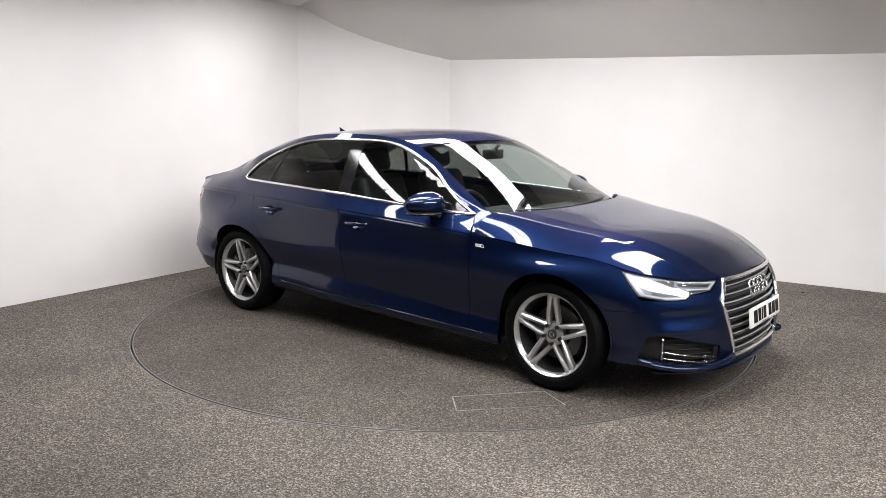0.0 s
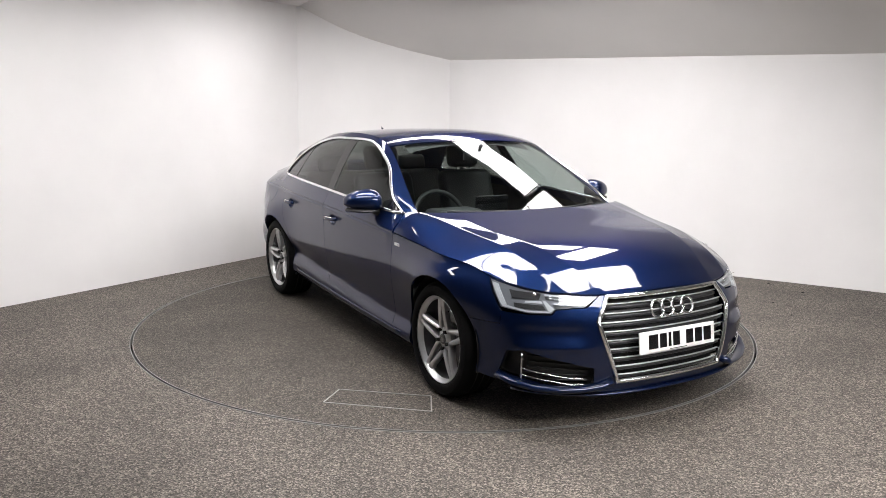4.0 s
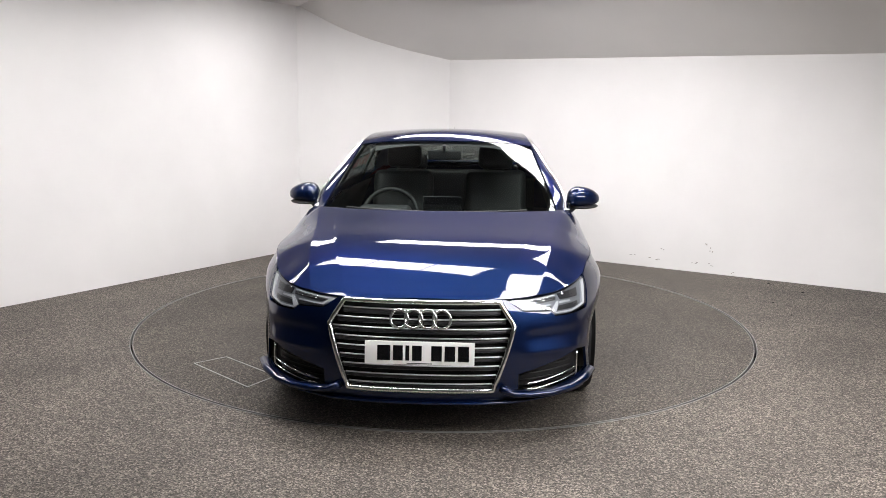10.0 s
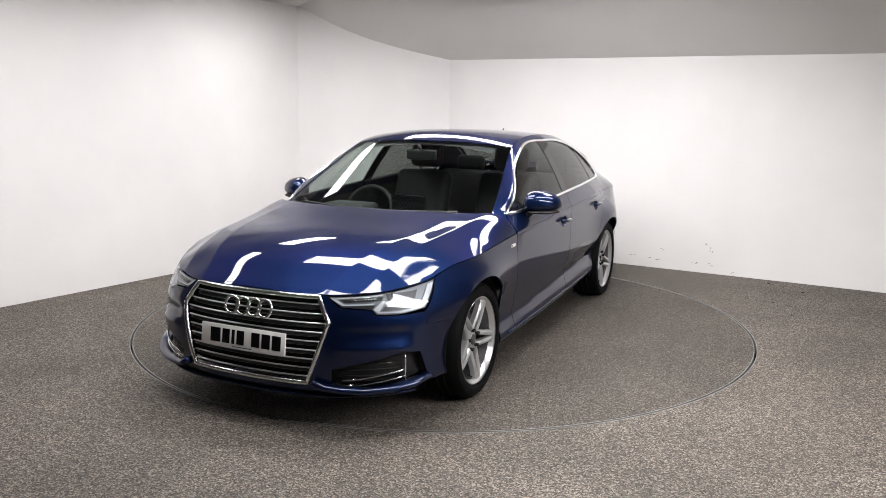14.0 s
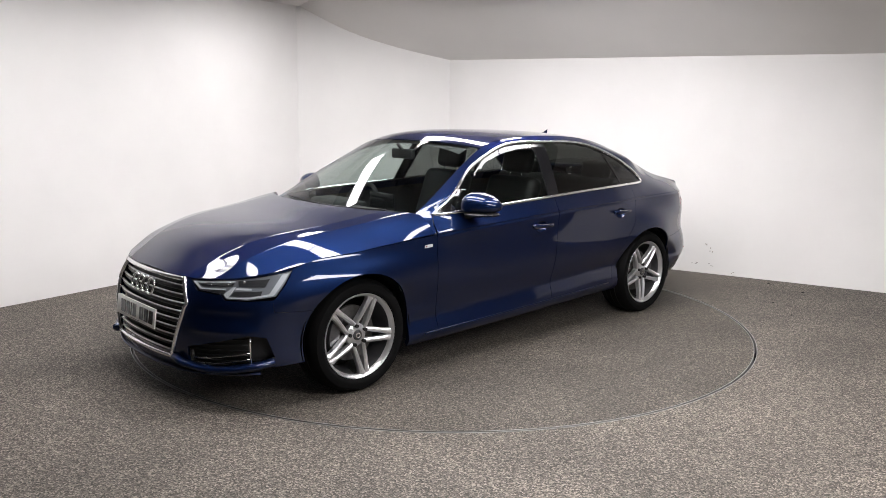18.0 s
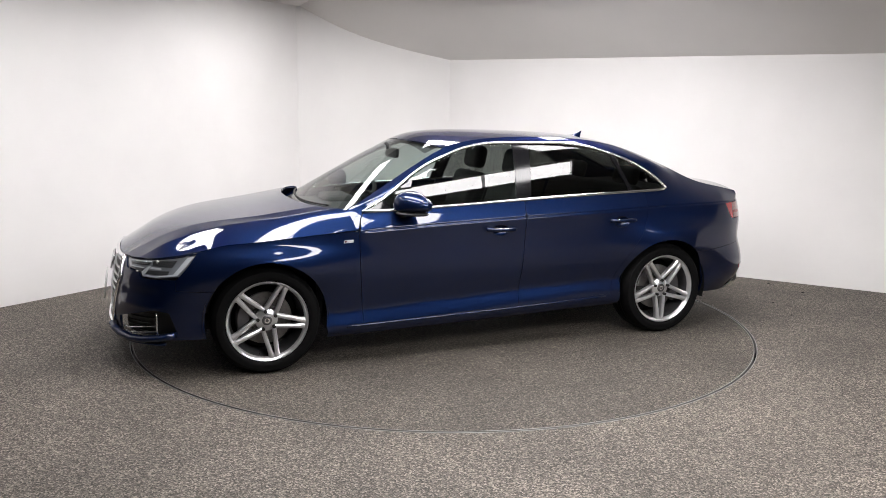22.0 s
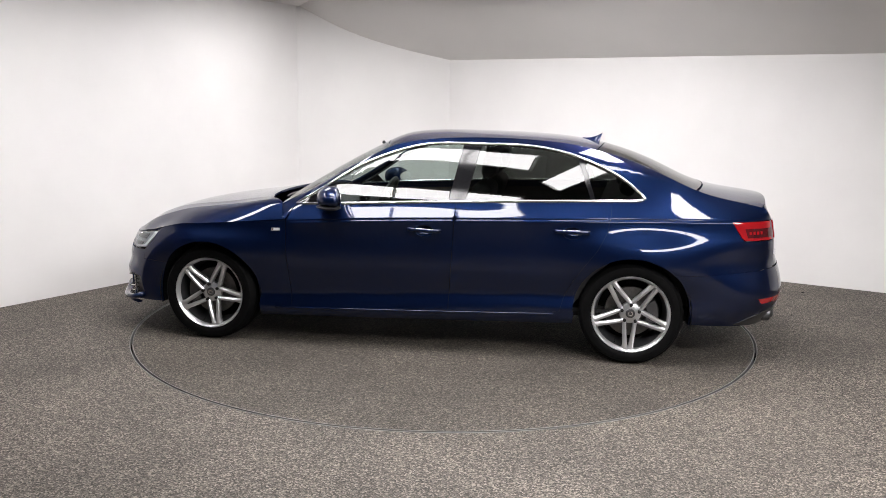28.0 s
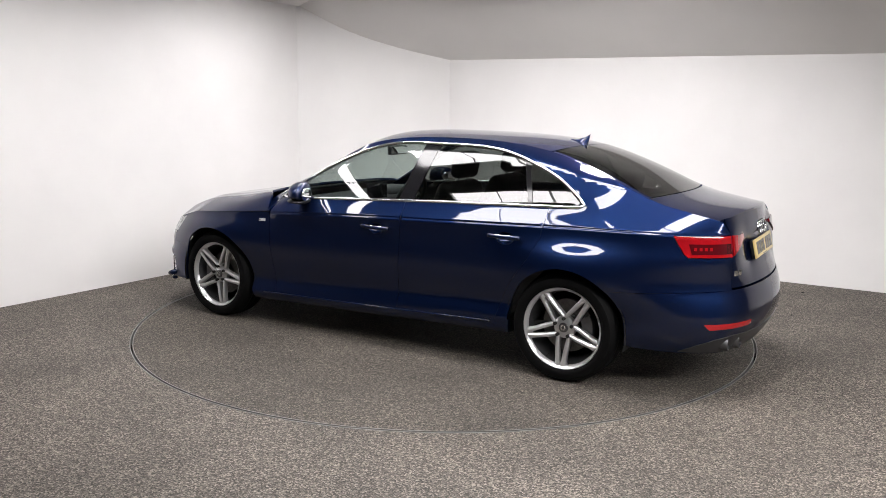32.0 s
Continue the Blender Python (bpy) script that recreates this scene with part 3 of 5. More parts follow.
# the upper edge of the sides: windscreen pillar, roof rail, rear glass, boot
edge_z = knots((1.06, 0.858), (0.9, 0.946), (0.7, 1.056), (0.5, 1.170), (0.33, 1.262), (0.2, 1.325), (0.08, 1.358), (-0.3, 1.394), (-0.75, 1.386), (-1.1, 1.342), (-1.4, 1.252),
               (-1.65, 1.148), (-1.8, 1.083), (-1.9, 1.052), (-2.05, 1.020), (-2.2, 0.988), (-2.36, 0.950))
edge_y = knots((1.08, 0.775), (0.7, 0.710), (0.33, 0.628), (-0.3, 0.566), (-0.75, 0.549), (-1.1, 0.540), (-1.5, 0.558), (-1.87, 0.592), (-2.36, 0.590))
belt_y = knots((1.08, 0.785), (0.76, 0.830), (0.3, 0.849), (-0.3, 0.846), (-1.0, 0.816), (-1.45, 0.764), (-1.9, 0.705), (-2.3, 0.63))
belt_line = knots((0.8, 0.948), (0.4, 0.965), (0, 0.983), (-0.5, 1.003), (-1.0, 1.017), (-1.45, 1.024))


def hermite(t, p0, p1, m0, m1):
    return (2 * t ** 3 - 3 * t ** 2 + 1) * p0 + (t ** 3 - 2 * t ** 2 + t) * m0 + (-2 * t ** 3 + 3 * t ** 2) * p1 + (t ** 3 - t ** 2) * m1


def side(x, z):
    """The car's side as a surface over length and height: lower body up to the shoulder crease, glasshouse above."""
    x, z = np.asarray(x, float), np.asarray(z, float)
    zt = tornado(x)
    a = at_x(x)
    low = wrap(a, np.minimum(z, zt))
    y0 = low[..., 1]
    xs = low[..., 0]
    zr, ye, yb = edge_z(xs), edge_y(xs), belt_y(xs)
    za, zc = belt_line(np.clip(x, -1.45, 0.8)), zt + 0.55 * (zr - zt)
    zb = 0.5 * (za + zc - np.sqrt((za - zc) ** 2 + 0.0004))
    s0 = -0.50 - 0.35 * smooth01((-1.4 - x) / 0.2)
    h1 = np.maximum(zb - zt, 1e-3)
    ya = hermite(np.clip((z - zt) / h1, 0, 1), y0, yb, s0 * h1, -0.48 * h1)
    # the window's barrel, turned in to the roof rail above it
    h, hr = z - zb, np.maximum(zr - zb, 1e-3)
    yc = yb - 0.5 * h - 0.35 * h * h
    yc = yc + (ye - (yb - 0.5 * hr - 0.35 * hr * hr)) * np.clip((h / hr - 0.74) / 0.26, 0, 1.25) ** 2
    hh = np.maximum(zr - zt, 1e-3)
    chord = (ye - y0) / hh
    ys = hermite(np.clip((z - zt) / hh, 0, 1.15), y0, ye, np.where(x > 0, s0, 0.85 * chord) * hh, np.where(x > 0, -0.95, 1.12 * chord) * hh)
    w = np.maximum(smooth01((x - 0.66) / 0.24), smooth01((-1.38 - x) / 0.30))
    d = zt - z
    fade = smooth01((0.86 - x) / 0.1) * smooth01((x + 2.22) / 0.2)
    lip = 0.0035 * fade
    groove = np.where(d < 0.004, lip * (1 - w) * (1 - d / 0.004), 0.007 * fade * smooth01((d - 0.004) / 0.016) * np.exp(-np.maximum(d - 0.02, 0) / 0.07))
    above = lip * np.exp(-np.maximum(-d, 0) / 0.03)
    y = np.where(z <= zt, y0 + groove, above * (1 - w) + (1 - w) * np.where(z <= zb, ya, yc) + w * ys)
    return np.stack([xs, y, z], -1)


def edge_height(x):
    """Height of the side's upper edge at this nominal length."""
    return float(edge_z(wrap(at_x(x), tornado(x))[..., 0]))


crown = knots((1.12, 0.060), (0.7, 0.092), (0.33, 0.084), (0.2, 0.078), (0.05, 0.062), (-0.3, 0.036), (-0.75, 0.030), (-1.15, 0.040), (-1.5, 0.052), (-1.87, 0.042), (-2.1, 0.044), (-2.25, 0.058), (-2.36, 0.066))


def top(x, y):
    """Windscreen, roof, rear glass and boot as one sheet over length and width."""
    x, y = np.asarray(x, float), np.asarray(y, float)
    t = np.abs(y) / edge_y(x)
    return np.stack([x, y, edge_z(x) + crown(x) * (1 - np.minimum(t, 1.3) ** 2.2)], -1)


# the bonnet, whose edge runs over the grille and the lamps and along the shoulder crease
bonnet_mid = knots((0.8, 1.012), (1.12, 0.972), (1.4, 0.930), (1.6, 0.906), (1.8, 0.875), (1.95, 0.832), (2.05, 0.786), (2.12, 0.742), (2.22, 0.680), (2.3, 0.622))
bonnet_side = knots((0.8, 0.848), (0.84, 0.845), (1.3, 0.812), (1.6, 0.788), (1.8, 0.766), (2.0, 0.712), (2.25, 0.62))
_bx = [0.8, 1.0, 1.2, 1.4, 1.6, 1.72]
_by = [float(wrap(at_x(x), bonnet_side(x))[1]) for x in _bx]
bonnet_half = spline(_bx + [1.86, 2.02, 2.3], _by + [0.868, 0.835, 0.78])


# the fold round the bonnet's flat middle and the ridge outside it
dome_line = knots((0.85, 0.635), (1.1, 0.605), (1.54, 0.552), (1.67, 0.521), (1.83, 0.482), (1.98, 0.439), (2.06, 0.411), (2.135, 0.387), (2.3, 0.33))
ridge_line = knots((0.86, 0.775), (1.3, 0.695), (1.576, 0.659), (1.744, 0.639), (1.9, 0.612), (2.05, 0.575), (2.3, 0.50))


def bend(d, e):
    """A ramp that begins at 0, rounded over about e."""
    return 0.5 * (d + np.sqrt(d * d + e * e))


def bonnet_sheet(x, y):
    x, y = np.asarray(x, float), np.asarray(y, float)
    w = np.abs(y)
    k = 0.26 * smooth01((x - 1.5) / 0.6)
    m, ze = bonnet_mid(x + k * y * y), bonnet_side(x)
    c1, c2, half = ridge_line(x), dome_line(x), bonnet_half(x) * 1.012
    sharp = smooth01((x - 0.95) / 0.35)
    gap = c1 - c2
    h = -0.036 * w * w - 0.13 * sharp * bend(w - c2, 0.004) + 0.5 * (0.08 * sharp / gap) * np.clip(w - c2, 0, gap) ** 2 - 0.15 * bend(w - c1, 0.004)
    zr = m - 0.036 * half * half + (-0.13 * (half - c2) + 0.04 * gap) * sharp - 0.15 * (half - c1)
    u = np.clip((w - c1) / np.maximum(half - c1, 0.02), 0, 1)
    return np.stack([x, y, m + h + (ze - zr) * u ** 2.6], -1)


_ha = np.linspace(0, at_x(0.80), 500)
shut_z = knots((-0.1, 0.684), (0.0, 0.6854), (0.1, 0.684), (0.2, 0.681), (0.3, 0.6787), (0.44, 0.681), (0.617, 0.689), (0.735, 0.698), (0.819, 0.706), (0.889, 0.713),
               (0.95, 0.7205), (1.0, 0.7275), (1.05, 0.7355), (1.09, 0.744), (1.13, 0.756), (1.19, 0.772), (1.29, 0.786))
_hw = smooth01((_ha - at_x(1.74)) / (at_x(1.62) - at_x(1.74)))
_hz = (1 - _hw) * shut_z(np.minimum(_ha, 1.29)) + _hw * bonnet_side(_px(_ha))


_edge = wrap(_ha, _hz)
_lift = _hz - bonnet_sheet(_edge[:, 0], _edge[:, 1])[:, 2]


def bonnet(x, y):
    """The bonnet's sheet, drawn to its shut line along the edge."""
    p = bonnet_sheet(x, y)
    d = np.hypot(p[..., 0, None] - _edge[:, 0], np.abs(p[..., 1, None]) - _edge[:, 1])
    near = d.min(-1)
    w = np.exp(-((d / 0.06) ** 2 - (near[..., None] / 0.06) ** 2))
    p[..., 2] += (w * _lift).sum(-1) / w.sum(-1) * np.exp(-(near / 0.13) ** 2)
    return p


def bonnet_z(a):
    return np.interp(np.abs(a), _ha, _hz)


def arc(cx, cz, r, a0, a1, n=28):
    return [(cx + r * math.cos(radians(a0 + (a1 - a0) * i / n)), cz + r * math.sin(radians(a0 + (a1 - a0) * i / n))) for i in range(n + 1)]


HUB_F, HUB_R, HUB_Z, ARCH = 1.41, -1.41, 0.322, 0.362
BOTH = (1, -1)


def on_side(pts):
    return [(float(at_x(x)), z) for x, z in pts]


# ---- the car: panels ----
def crease_rows(x0, x1, n=60):
    xs = np.linspace(x0, x1, n)
    return [np.stack([xs, tornado(xs) + d], 1) for d in (-0.050, -0.034, -0.024, -0.018, -0.012, -0.007, -0.004, -0.002, 0.0005, 0.006, 0.016)]


SILL = 0.262
DLO_TOP = knots((0.79, 0.955), (0.66, 1.03), (0.436, 1.176), (0.212, 1.279), (-0.012, 1.343), (-0.385, 1.358), (-0.92, 1.322), (-1.155, 1.246), (-1.39, 1.115), (-1.47, 1.045))


def dlo_top_points(x0, x1, n=40):
    return [(float(x), float(DLO_TOP(x))) for x in np.linspace(x0, x1, n)]


REAR_X = -2.30
B1 = float(LEN - at_x(REAR_X))


def oval(cx, cz, rx, rz, n=20):
    return [(cx + rx * math.cos(2 * math.pi * k / n), cz + rz * math.sin(2 * math.pi * k / n)) for k in range(n)]


CUPS = [(-0.095, 0.806), (-1.03, 0.822)]


def build_panels():
    # front wing
    f = arc(HUB_F, HUB_Z, ARCH, 190, 33) + [(1.92, 0.527), (1.925, 0.592), (1.908, 0.604), (1.85, 0.673), (1.803, float(bonnet_z(at_x(1.803))))]
    f += [(x, float(bonnet_z(at_x(x)))) for x in np.linspace(1.79, 0.845, 40)] + [(0.846, 0.80), (0.842, 0.6), (0.824, 0.35), (0.818, SILL)]
    panel("front_wing", on_side(f), wrap, PAINT, car, 0.018, mirror=BOTH)
    # doors
    seam_f = [(0.818, SILL), (0.824, 0.35), (0.842, 0.6), (0.846, 0.82), (0.825, 0.90), (0.795, 0.947)]
    belt = [(float(x), float(belt_line(x))) for x in np.linspace(0.79, -0.285, 14)]
    split = [(-0.29, 0.98), (-0.283, 0.85), (-0.268, 0.6), (-0.25, 0.36), (-0.25, SILL + 0.032)]
    panel("front_door", seam_f + belt + split, side, PAINT, car, 0.026, mirror=BOTH, lines=crease_rows(0.84, -0.29), holes=[oval(*CUPS[0], 0.058, 0.037)])
    seam_r = [(-1.27, 1.02), (-1.268, 0.95), (-1.25, 0.84), (-1.19, 0.72), (-1.10, 0.60), (-1.035, 0.50), (-0.99, 0.40), (-0.965, SILL + 0.052)]
    belt2 = [(float(x), float(belt_line(x))) for x in np.linspace(-0.295, -1.265, 14)]
    panel("rear_door", split[::-1] + belt2 + seam_r, side, PAINT, car, 0.026, mirror=BOTH, lines=crease_rows(-0.29, -1.27), holes=[oval(*CUPS[1], 0.058, 0.037)])
    # quarter panel, rear pillar, roof rail and windscreen pillar in one pressing
    rear_edge = [(REAR_X + 0.018, 0.95), (REAR_X + 0.003, 0.925), (REAR_X, 0.915), (-2.008, 0.912), (-2.068, 0.81), (-2.091, 0.79), (REAR_X, 0.79), (REAR_X, 0.612), (-2.06, 0.60), (-1.83, 0.585)]
    up = [(float(x), edge_height(x)) for x in np.linspace(1.04, REAR_X + 0.046, 74)]
    q = seam_r[::-1] + [(-1.44, 1.022)] + dlo_top_points(-1.47, 0.785, 60) + [(0.80, 0.945), (0.83, 0.90), (0.85, 0.852), (1.0, 0.86)] + up + rear_edge
    q += arc(HUB_R, HUB_Z, ARCH, 134, -9.5)
    xs = np.linspace(1.03, -2.0, 170)
    rail = [np.array([(x, edge_height(x) - d) for x in xs]) for d in (0.004, 0.009, 0.014, 0.020, 0.027, 0.036)]
    panel("side_panel", q, side, PAINT, car, 0.019, 0.0, mirror=BOTH, lines=crease_rows(-1.27, -2.27, 80) + rail)
    # sills
    sill = [(1.05, 0.262), (1.045, 0.185), (-1.05, 0.235), (-1.055, 0.318)]
    panel("sill", on_side(sill), wrap, PAINT, car, 0.03, 0, 0.03, mirror=BOTH)
    # roof
    n = 36
    fx, rx = 0.20, -1.16
    ro = [(fx + 0.10 * (1 - (t / 0.6) ** 2), t) for t in np.linspace(-0.594, 0.594, 17)]
    ro += [(float(x), float(edge_y(x)) - 0.002) for x in np.linspace(fx, rx, n)]
    ro += [(rx - 0.05 * (1 - (t / 0.53) ** 2), t) for t in np.linspace(0.52, -0.52, 13)]
    ro += [(float(x), -float(edge_y(x)) + 0.002) for x in np.linspace(rx, fx, n)]
    panel("roof", ro, top, PAINT, car, 0.035, 0.001, 0.01, centre=(0, 0, 0.8))
    # bonnet
    ed = [(float(p[0]), float(p[1])) for p in wrap(np.linspace(0, at_x(0.86), 60), bonnet_z(np.linspace(0, at_x(0.86), 60)))]
    back = [(0.90, 0.80), (1.0, 0.69), (1.07, 0.5), (1.115, 0.25), (1.125, 0.0)]
    half = ed[1:] + back
    bo = [ed[0]] + half + [(x, -y) for x, y in half[-2::-1]]
    xs = np.linspace(0.97, 2.1, 64)
    folds = [np.stack([xs, s * (f(xs) + d)], 1) for s in BOTH for f in (dome_line, ridge_line) for d in (-0.024, -0.010, -0.004, -0.0012, 0.0012, 0.004, 0.010, 0.024)]
    panel("bonnet", bo, bonnet, PAINT, car, 0.02, 0.003, 0.015, lines=folds)
    # boot lid
    bt = [(-1.806 - 0.085 * (1 - (t / 0.58) ** 2), t) for t in np.linspace(-0.575, 0.575, 13)] + [(float(x), float(edge_y(x)) - 0.002) for x in np.linspace(-1.82, -2.20, 10)]
    bt += [(float(p[0]) , float(p[1])) for p in wrap_rear(np.linspace(B1, -B1, 31), np.full(31, 1.0))]
    bt += [(float(x), -float(edge_y(x)) + 0.002) for x in np.linspace(-2.20, -1.82, 10)]
    panel("boot_lid", bt, top, PAINT, car, 0.03, 0.001, 0.02)
    bs = np.linspace(B1, -B1, 25)
    rim = wrap_rear(bs, np.full(25, 1.0))
    bp = [(-B1, 0.62), (B1, 0.62)] + [(float(b), float(z)) for b, z in zip(bs, top(rim[:, 0], rim[:, 1])[:, 2])]
    panel("boot_panel", bp, wrap_rear, PAINT, car, 0.03, 0.002, 0.02)
    # rear bumper
    e = float(LEN - at_x(-1.83))
    rb = [(e, 0.585), (LEN - float(at_x(-2.06)), 0.60)] + [(float(at_ry(y)), 0.612) for y in np.linspace(0.6, -0.6, 9)] + [(-(LEN - float(at_x(-2.06))), 0.60), (-e, 0.585)]
    ar = [(LEN - float(at_x(x)), z) for x, z in arc(HUB_R, HUB_Z, ARCH, 134, 190, 17)]
    rb = rb + [(-b, z) for b, z in ar] + [(-1.0, 0.245), (-0.5, 0.232), (0, 0.23), (0.5, 0.232), (1.0, 0.245)] + ar[::-1]
    panel("rear_bumper", rb, wrap_rear, PAINT, car, 0.03)
    # front bumper with the openings
    fs = float(at_x(1.922))
    arch_f = [(float(at_x(x)), z) for x, z in arc(HUB_F, HUB_Z, ARCH, 33, -13, 16)]
    right = arch_f[::-1] + [(fs, 0.527), (fs, 0.592), (float(at_fy(0.76)), 0.588), (float(at_fy(0.665)), 0.590), (float(at_fy(0.645)), 0.614), (float(at_fy(0.50)), 0.624), (float(at_fy(0.432)), 0.676), (float(at_fy(0.42)), 0.679)]
    hexa = [(float(at_fy(0.395)), 0.679), (float(at_fy(0.455)), 0.557), (float(at_fy(0.352)), 0.25)]
    outl = right + hexa + [(-a, z) for a, z in hexa[::-1]] + [(-a, z) for a, z in right[::-1]]
    bottom = [(float(at_fy(-0.80)), 0.235), (float(at_fy(-0.45)), 0.19), (0, 0.185), (float(at_fy(0.45)), 0.19), (float(at_fy(0.80)), 0.235)]
    hole = [(float(at_fy(y)), z) for y, z in ((0.815, 0.397), (0.765, 0.412), (0.47, 0.328), (0.47, 0.236), (0.62, 0.230), (0.832, 0.285))]
    panel("front_bumper", outl + bottom, wrap, PAINT, car, 0.022, 0.0006, holes=[hole, [(-a, z) for a, z in hole]])
    for s in BOTH:
        panel("intake", [(s * a, z) for a, z in hole], wrap, BLACK, car, 0.03, -0.01, 0, depth=0.05)
    gb = [(float(at_fy(0.40)), 0.682)] + hexa[1:]
    panel("grille_back", gb + [(-a, z) for a, z in gb[::-1]], wrap, BLACK, car, 0.03, -0.004, 0, depth=0.045)


build_panels()


def build_glass():
    base = [(1.055 - 0.12 * (abs(y) / 0.68) ** 2.2, y) for y in np.linspace(-0.695, 0.695, 21)]
    tp = [(0.206 + 0.10 * (1 - (y / 0.6) ** 2), y) for y in np.linspace(0.586, -0.586, 19)]
    lft = [(float(x), float(edge_y(x)) - 0.012) for x in np.linspace(0.93, 0.225, 20)]
    panel("windscreen", base + lft + tp + [(x, -y) for x, y in lft[::-1]], top, GLASS, car, 0.04, 0.001, 0.006)
    tp = [(-1.165 - 0.05 * (1 - (y / 0.53) ** 2), y) for y in np.linspace(-0.50, 0.50, 13)]
    sd = [(float(x), float(edge_y(x)) - 0.034) for x in np.linspace(-1.19, -1.80, 14)]
    panel("rear_window", tp + sd + [(-1.80 - 0.085 * (1 - (y / 0.55) ** 2), y) for y in np.linspace(0.525, -0.525, 13)] + [(x, -y) for x, y in sd[::-1]], top, PRIVACY, car, 0.04, 0.001, 0.006)
    strip = [(float(x), float(edge_y(x)) - 0.003) for x in np.linspace(-1.17, -1.80, 20)] + [(float(x), float(edge_y(x)) - 0.033) for x in np.linspace(-1.80, -1.17, 20)]
    panel("rear_pillar_strip", strip, top, PAINT, car, 0.02, 0, 0.006, mirror=BOTH)
    # side windows
    f = [(float(x), float(belt_line(x)) + 0.012) for x in np.linspace(0.745, -0.235, 16)] + dlo_top_points(-0.300, 0.70, 24)
    panel("front_side_window", [(x, z - 0.006) for x, z in f], side, GLASS, car, 0.05, 0.001, 0.005, mirror=BOTH, depth=0.006)
    r = [(float(x), float(belt_line(x)) + 0.012) for x in np.linspace(-0.345, -1.14, 12)] + dlo_top_points(-1.045, -0.420, 20)
    panel("rear_side_window", [(x, z - 0.006) for x, z in r], side, PRIVACY, car, 0.05, 0.001, 0.005, mirror=BOTH, depth=0.006)
    q = [(float(x), float(belt_line(x)) + 0.012) for x in np.linspace(-1.168, -1.43, 6)] + dlo_top_points(-1.45, -1.085, 12)
    panel("quarter_window", [(x, z - 0.006) for x, z in q], side, PRIVACY, car, 0.04, 0.001, 0.005, mirror=BOTH, depth=0.006)
    # pillars between the panes
    bp = [(-0.235, 0.99), (-0.345, 0.997), (-0.420, 1.354), (-0.300, 1.358)]
    panel("pillar_trim", bp, side, GLOSSBLACK, car, 0.04, 0, 0.01, mirror=BOTH, depth=0.004)
    cp = [(-1.14, 1.018), (-1.168, 1.018), (-1.085, 1.265), (-1.045, 1.278)]
    panel("pillar_trim", cp, side, GLOSSBLACK, car, 0.03, 0, 0.01, mirror=BOTH, depth=0.004)
    # bright strip round the windows
    for s in BOTH:
        xs = np.linspace(0.785, -1.44, 40)
        lo = side(xs, belt_line(xs))
        xt = np.linspace(-1.475, 0.80, 70)
        hi = side(xt, DLO_TOP(xt) - 0.002)
        loop = np.concatenate([lo, hi]) * np.array([1, s, 1])
        tube("window_trim", loop, 0.0105, CHROME, car, True, 8, label="bright chrome strip round the side windows")


build_glass()


def mid_pts(fn, pts, off=0.0, s=1):
    """Points on a surface, lifted off it."""
    p = np.array(pts, float)
    q = fn(p[:, 0], p[:, 1])
    e = 1e-3
    n = np.cross(fn(p[:, 0] + e, p[:, 1]) - fn(p[:, 0] - e, p[:, 1]), fn(p[:, 0], p[:, 1] + e) - fn(p[:, 0], p[:, 1] - e))
    n /= np.linalg.norm(n, axis=1, keepdims=True)
    away = q - np.array([0, 0, 0.6]) - q * np.array([0.75, 0, 0])
    n *= np.where(np.sum(n * away, 1, keepdims=True) > 0, 1, -1)
    return (q + n * off) * np.array([1, s, 1])


# ---- wheels ----
def blade(bm, ang, off0, off1, r0=0.05, r1=0.232, w0=0.0125, w1=0.0150):
    """One spoke blade: a ridged, tapering bar from the hub to the rim."""
    n = 9
    prev = None
    ca, sa = math.cos(ang), math.sin(ang)
    for i in range(n):
        t = i / (n - 1)
        r = r0 + (r1 - r0) * t
        o = off0 + (off1 - off0) * t ** 1.15
        w = w0 + (w1 - w0) * t + (0.010 * max(0, t - 0.85) / 0.15)
        face = -0.034 + 0.026 * math.sin(math.pi * 0.5 * t) - 0.006 * t
        ring = []
        for du, dy in ((-w, -0.036), (-w * 0.95, -0.008), (-w * 0.30, 0.0), (w * 0.30, 0.0), (w * 0.95, -0.008), (w, -0.036)):
            u = o + du
            ring.append(bm.verts.new((r * ca - u * sa, face + dy, r * sa + u * ca)))
        if prev:
            for k in range(6):
                bm.faces.new((prev[k], prev[(k + 1) % 6], ring[(k + 1) % 6], ring[k]))
        else:
            bm.faces.new(ring[::-1])
        prev = ring
    bm.faces.new(prev)


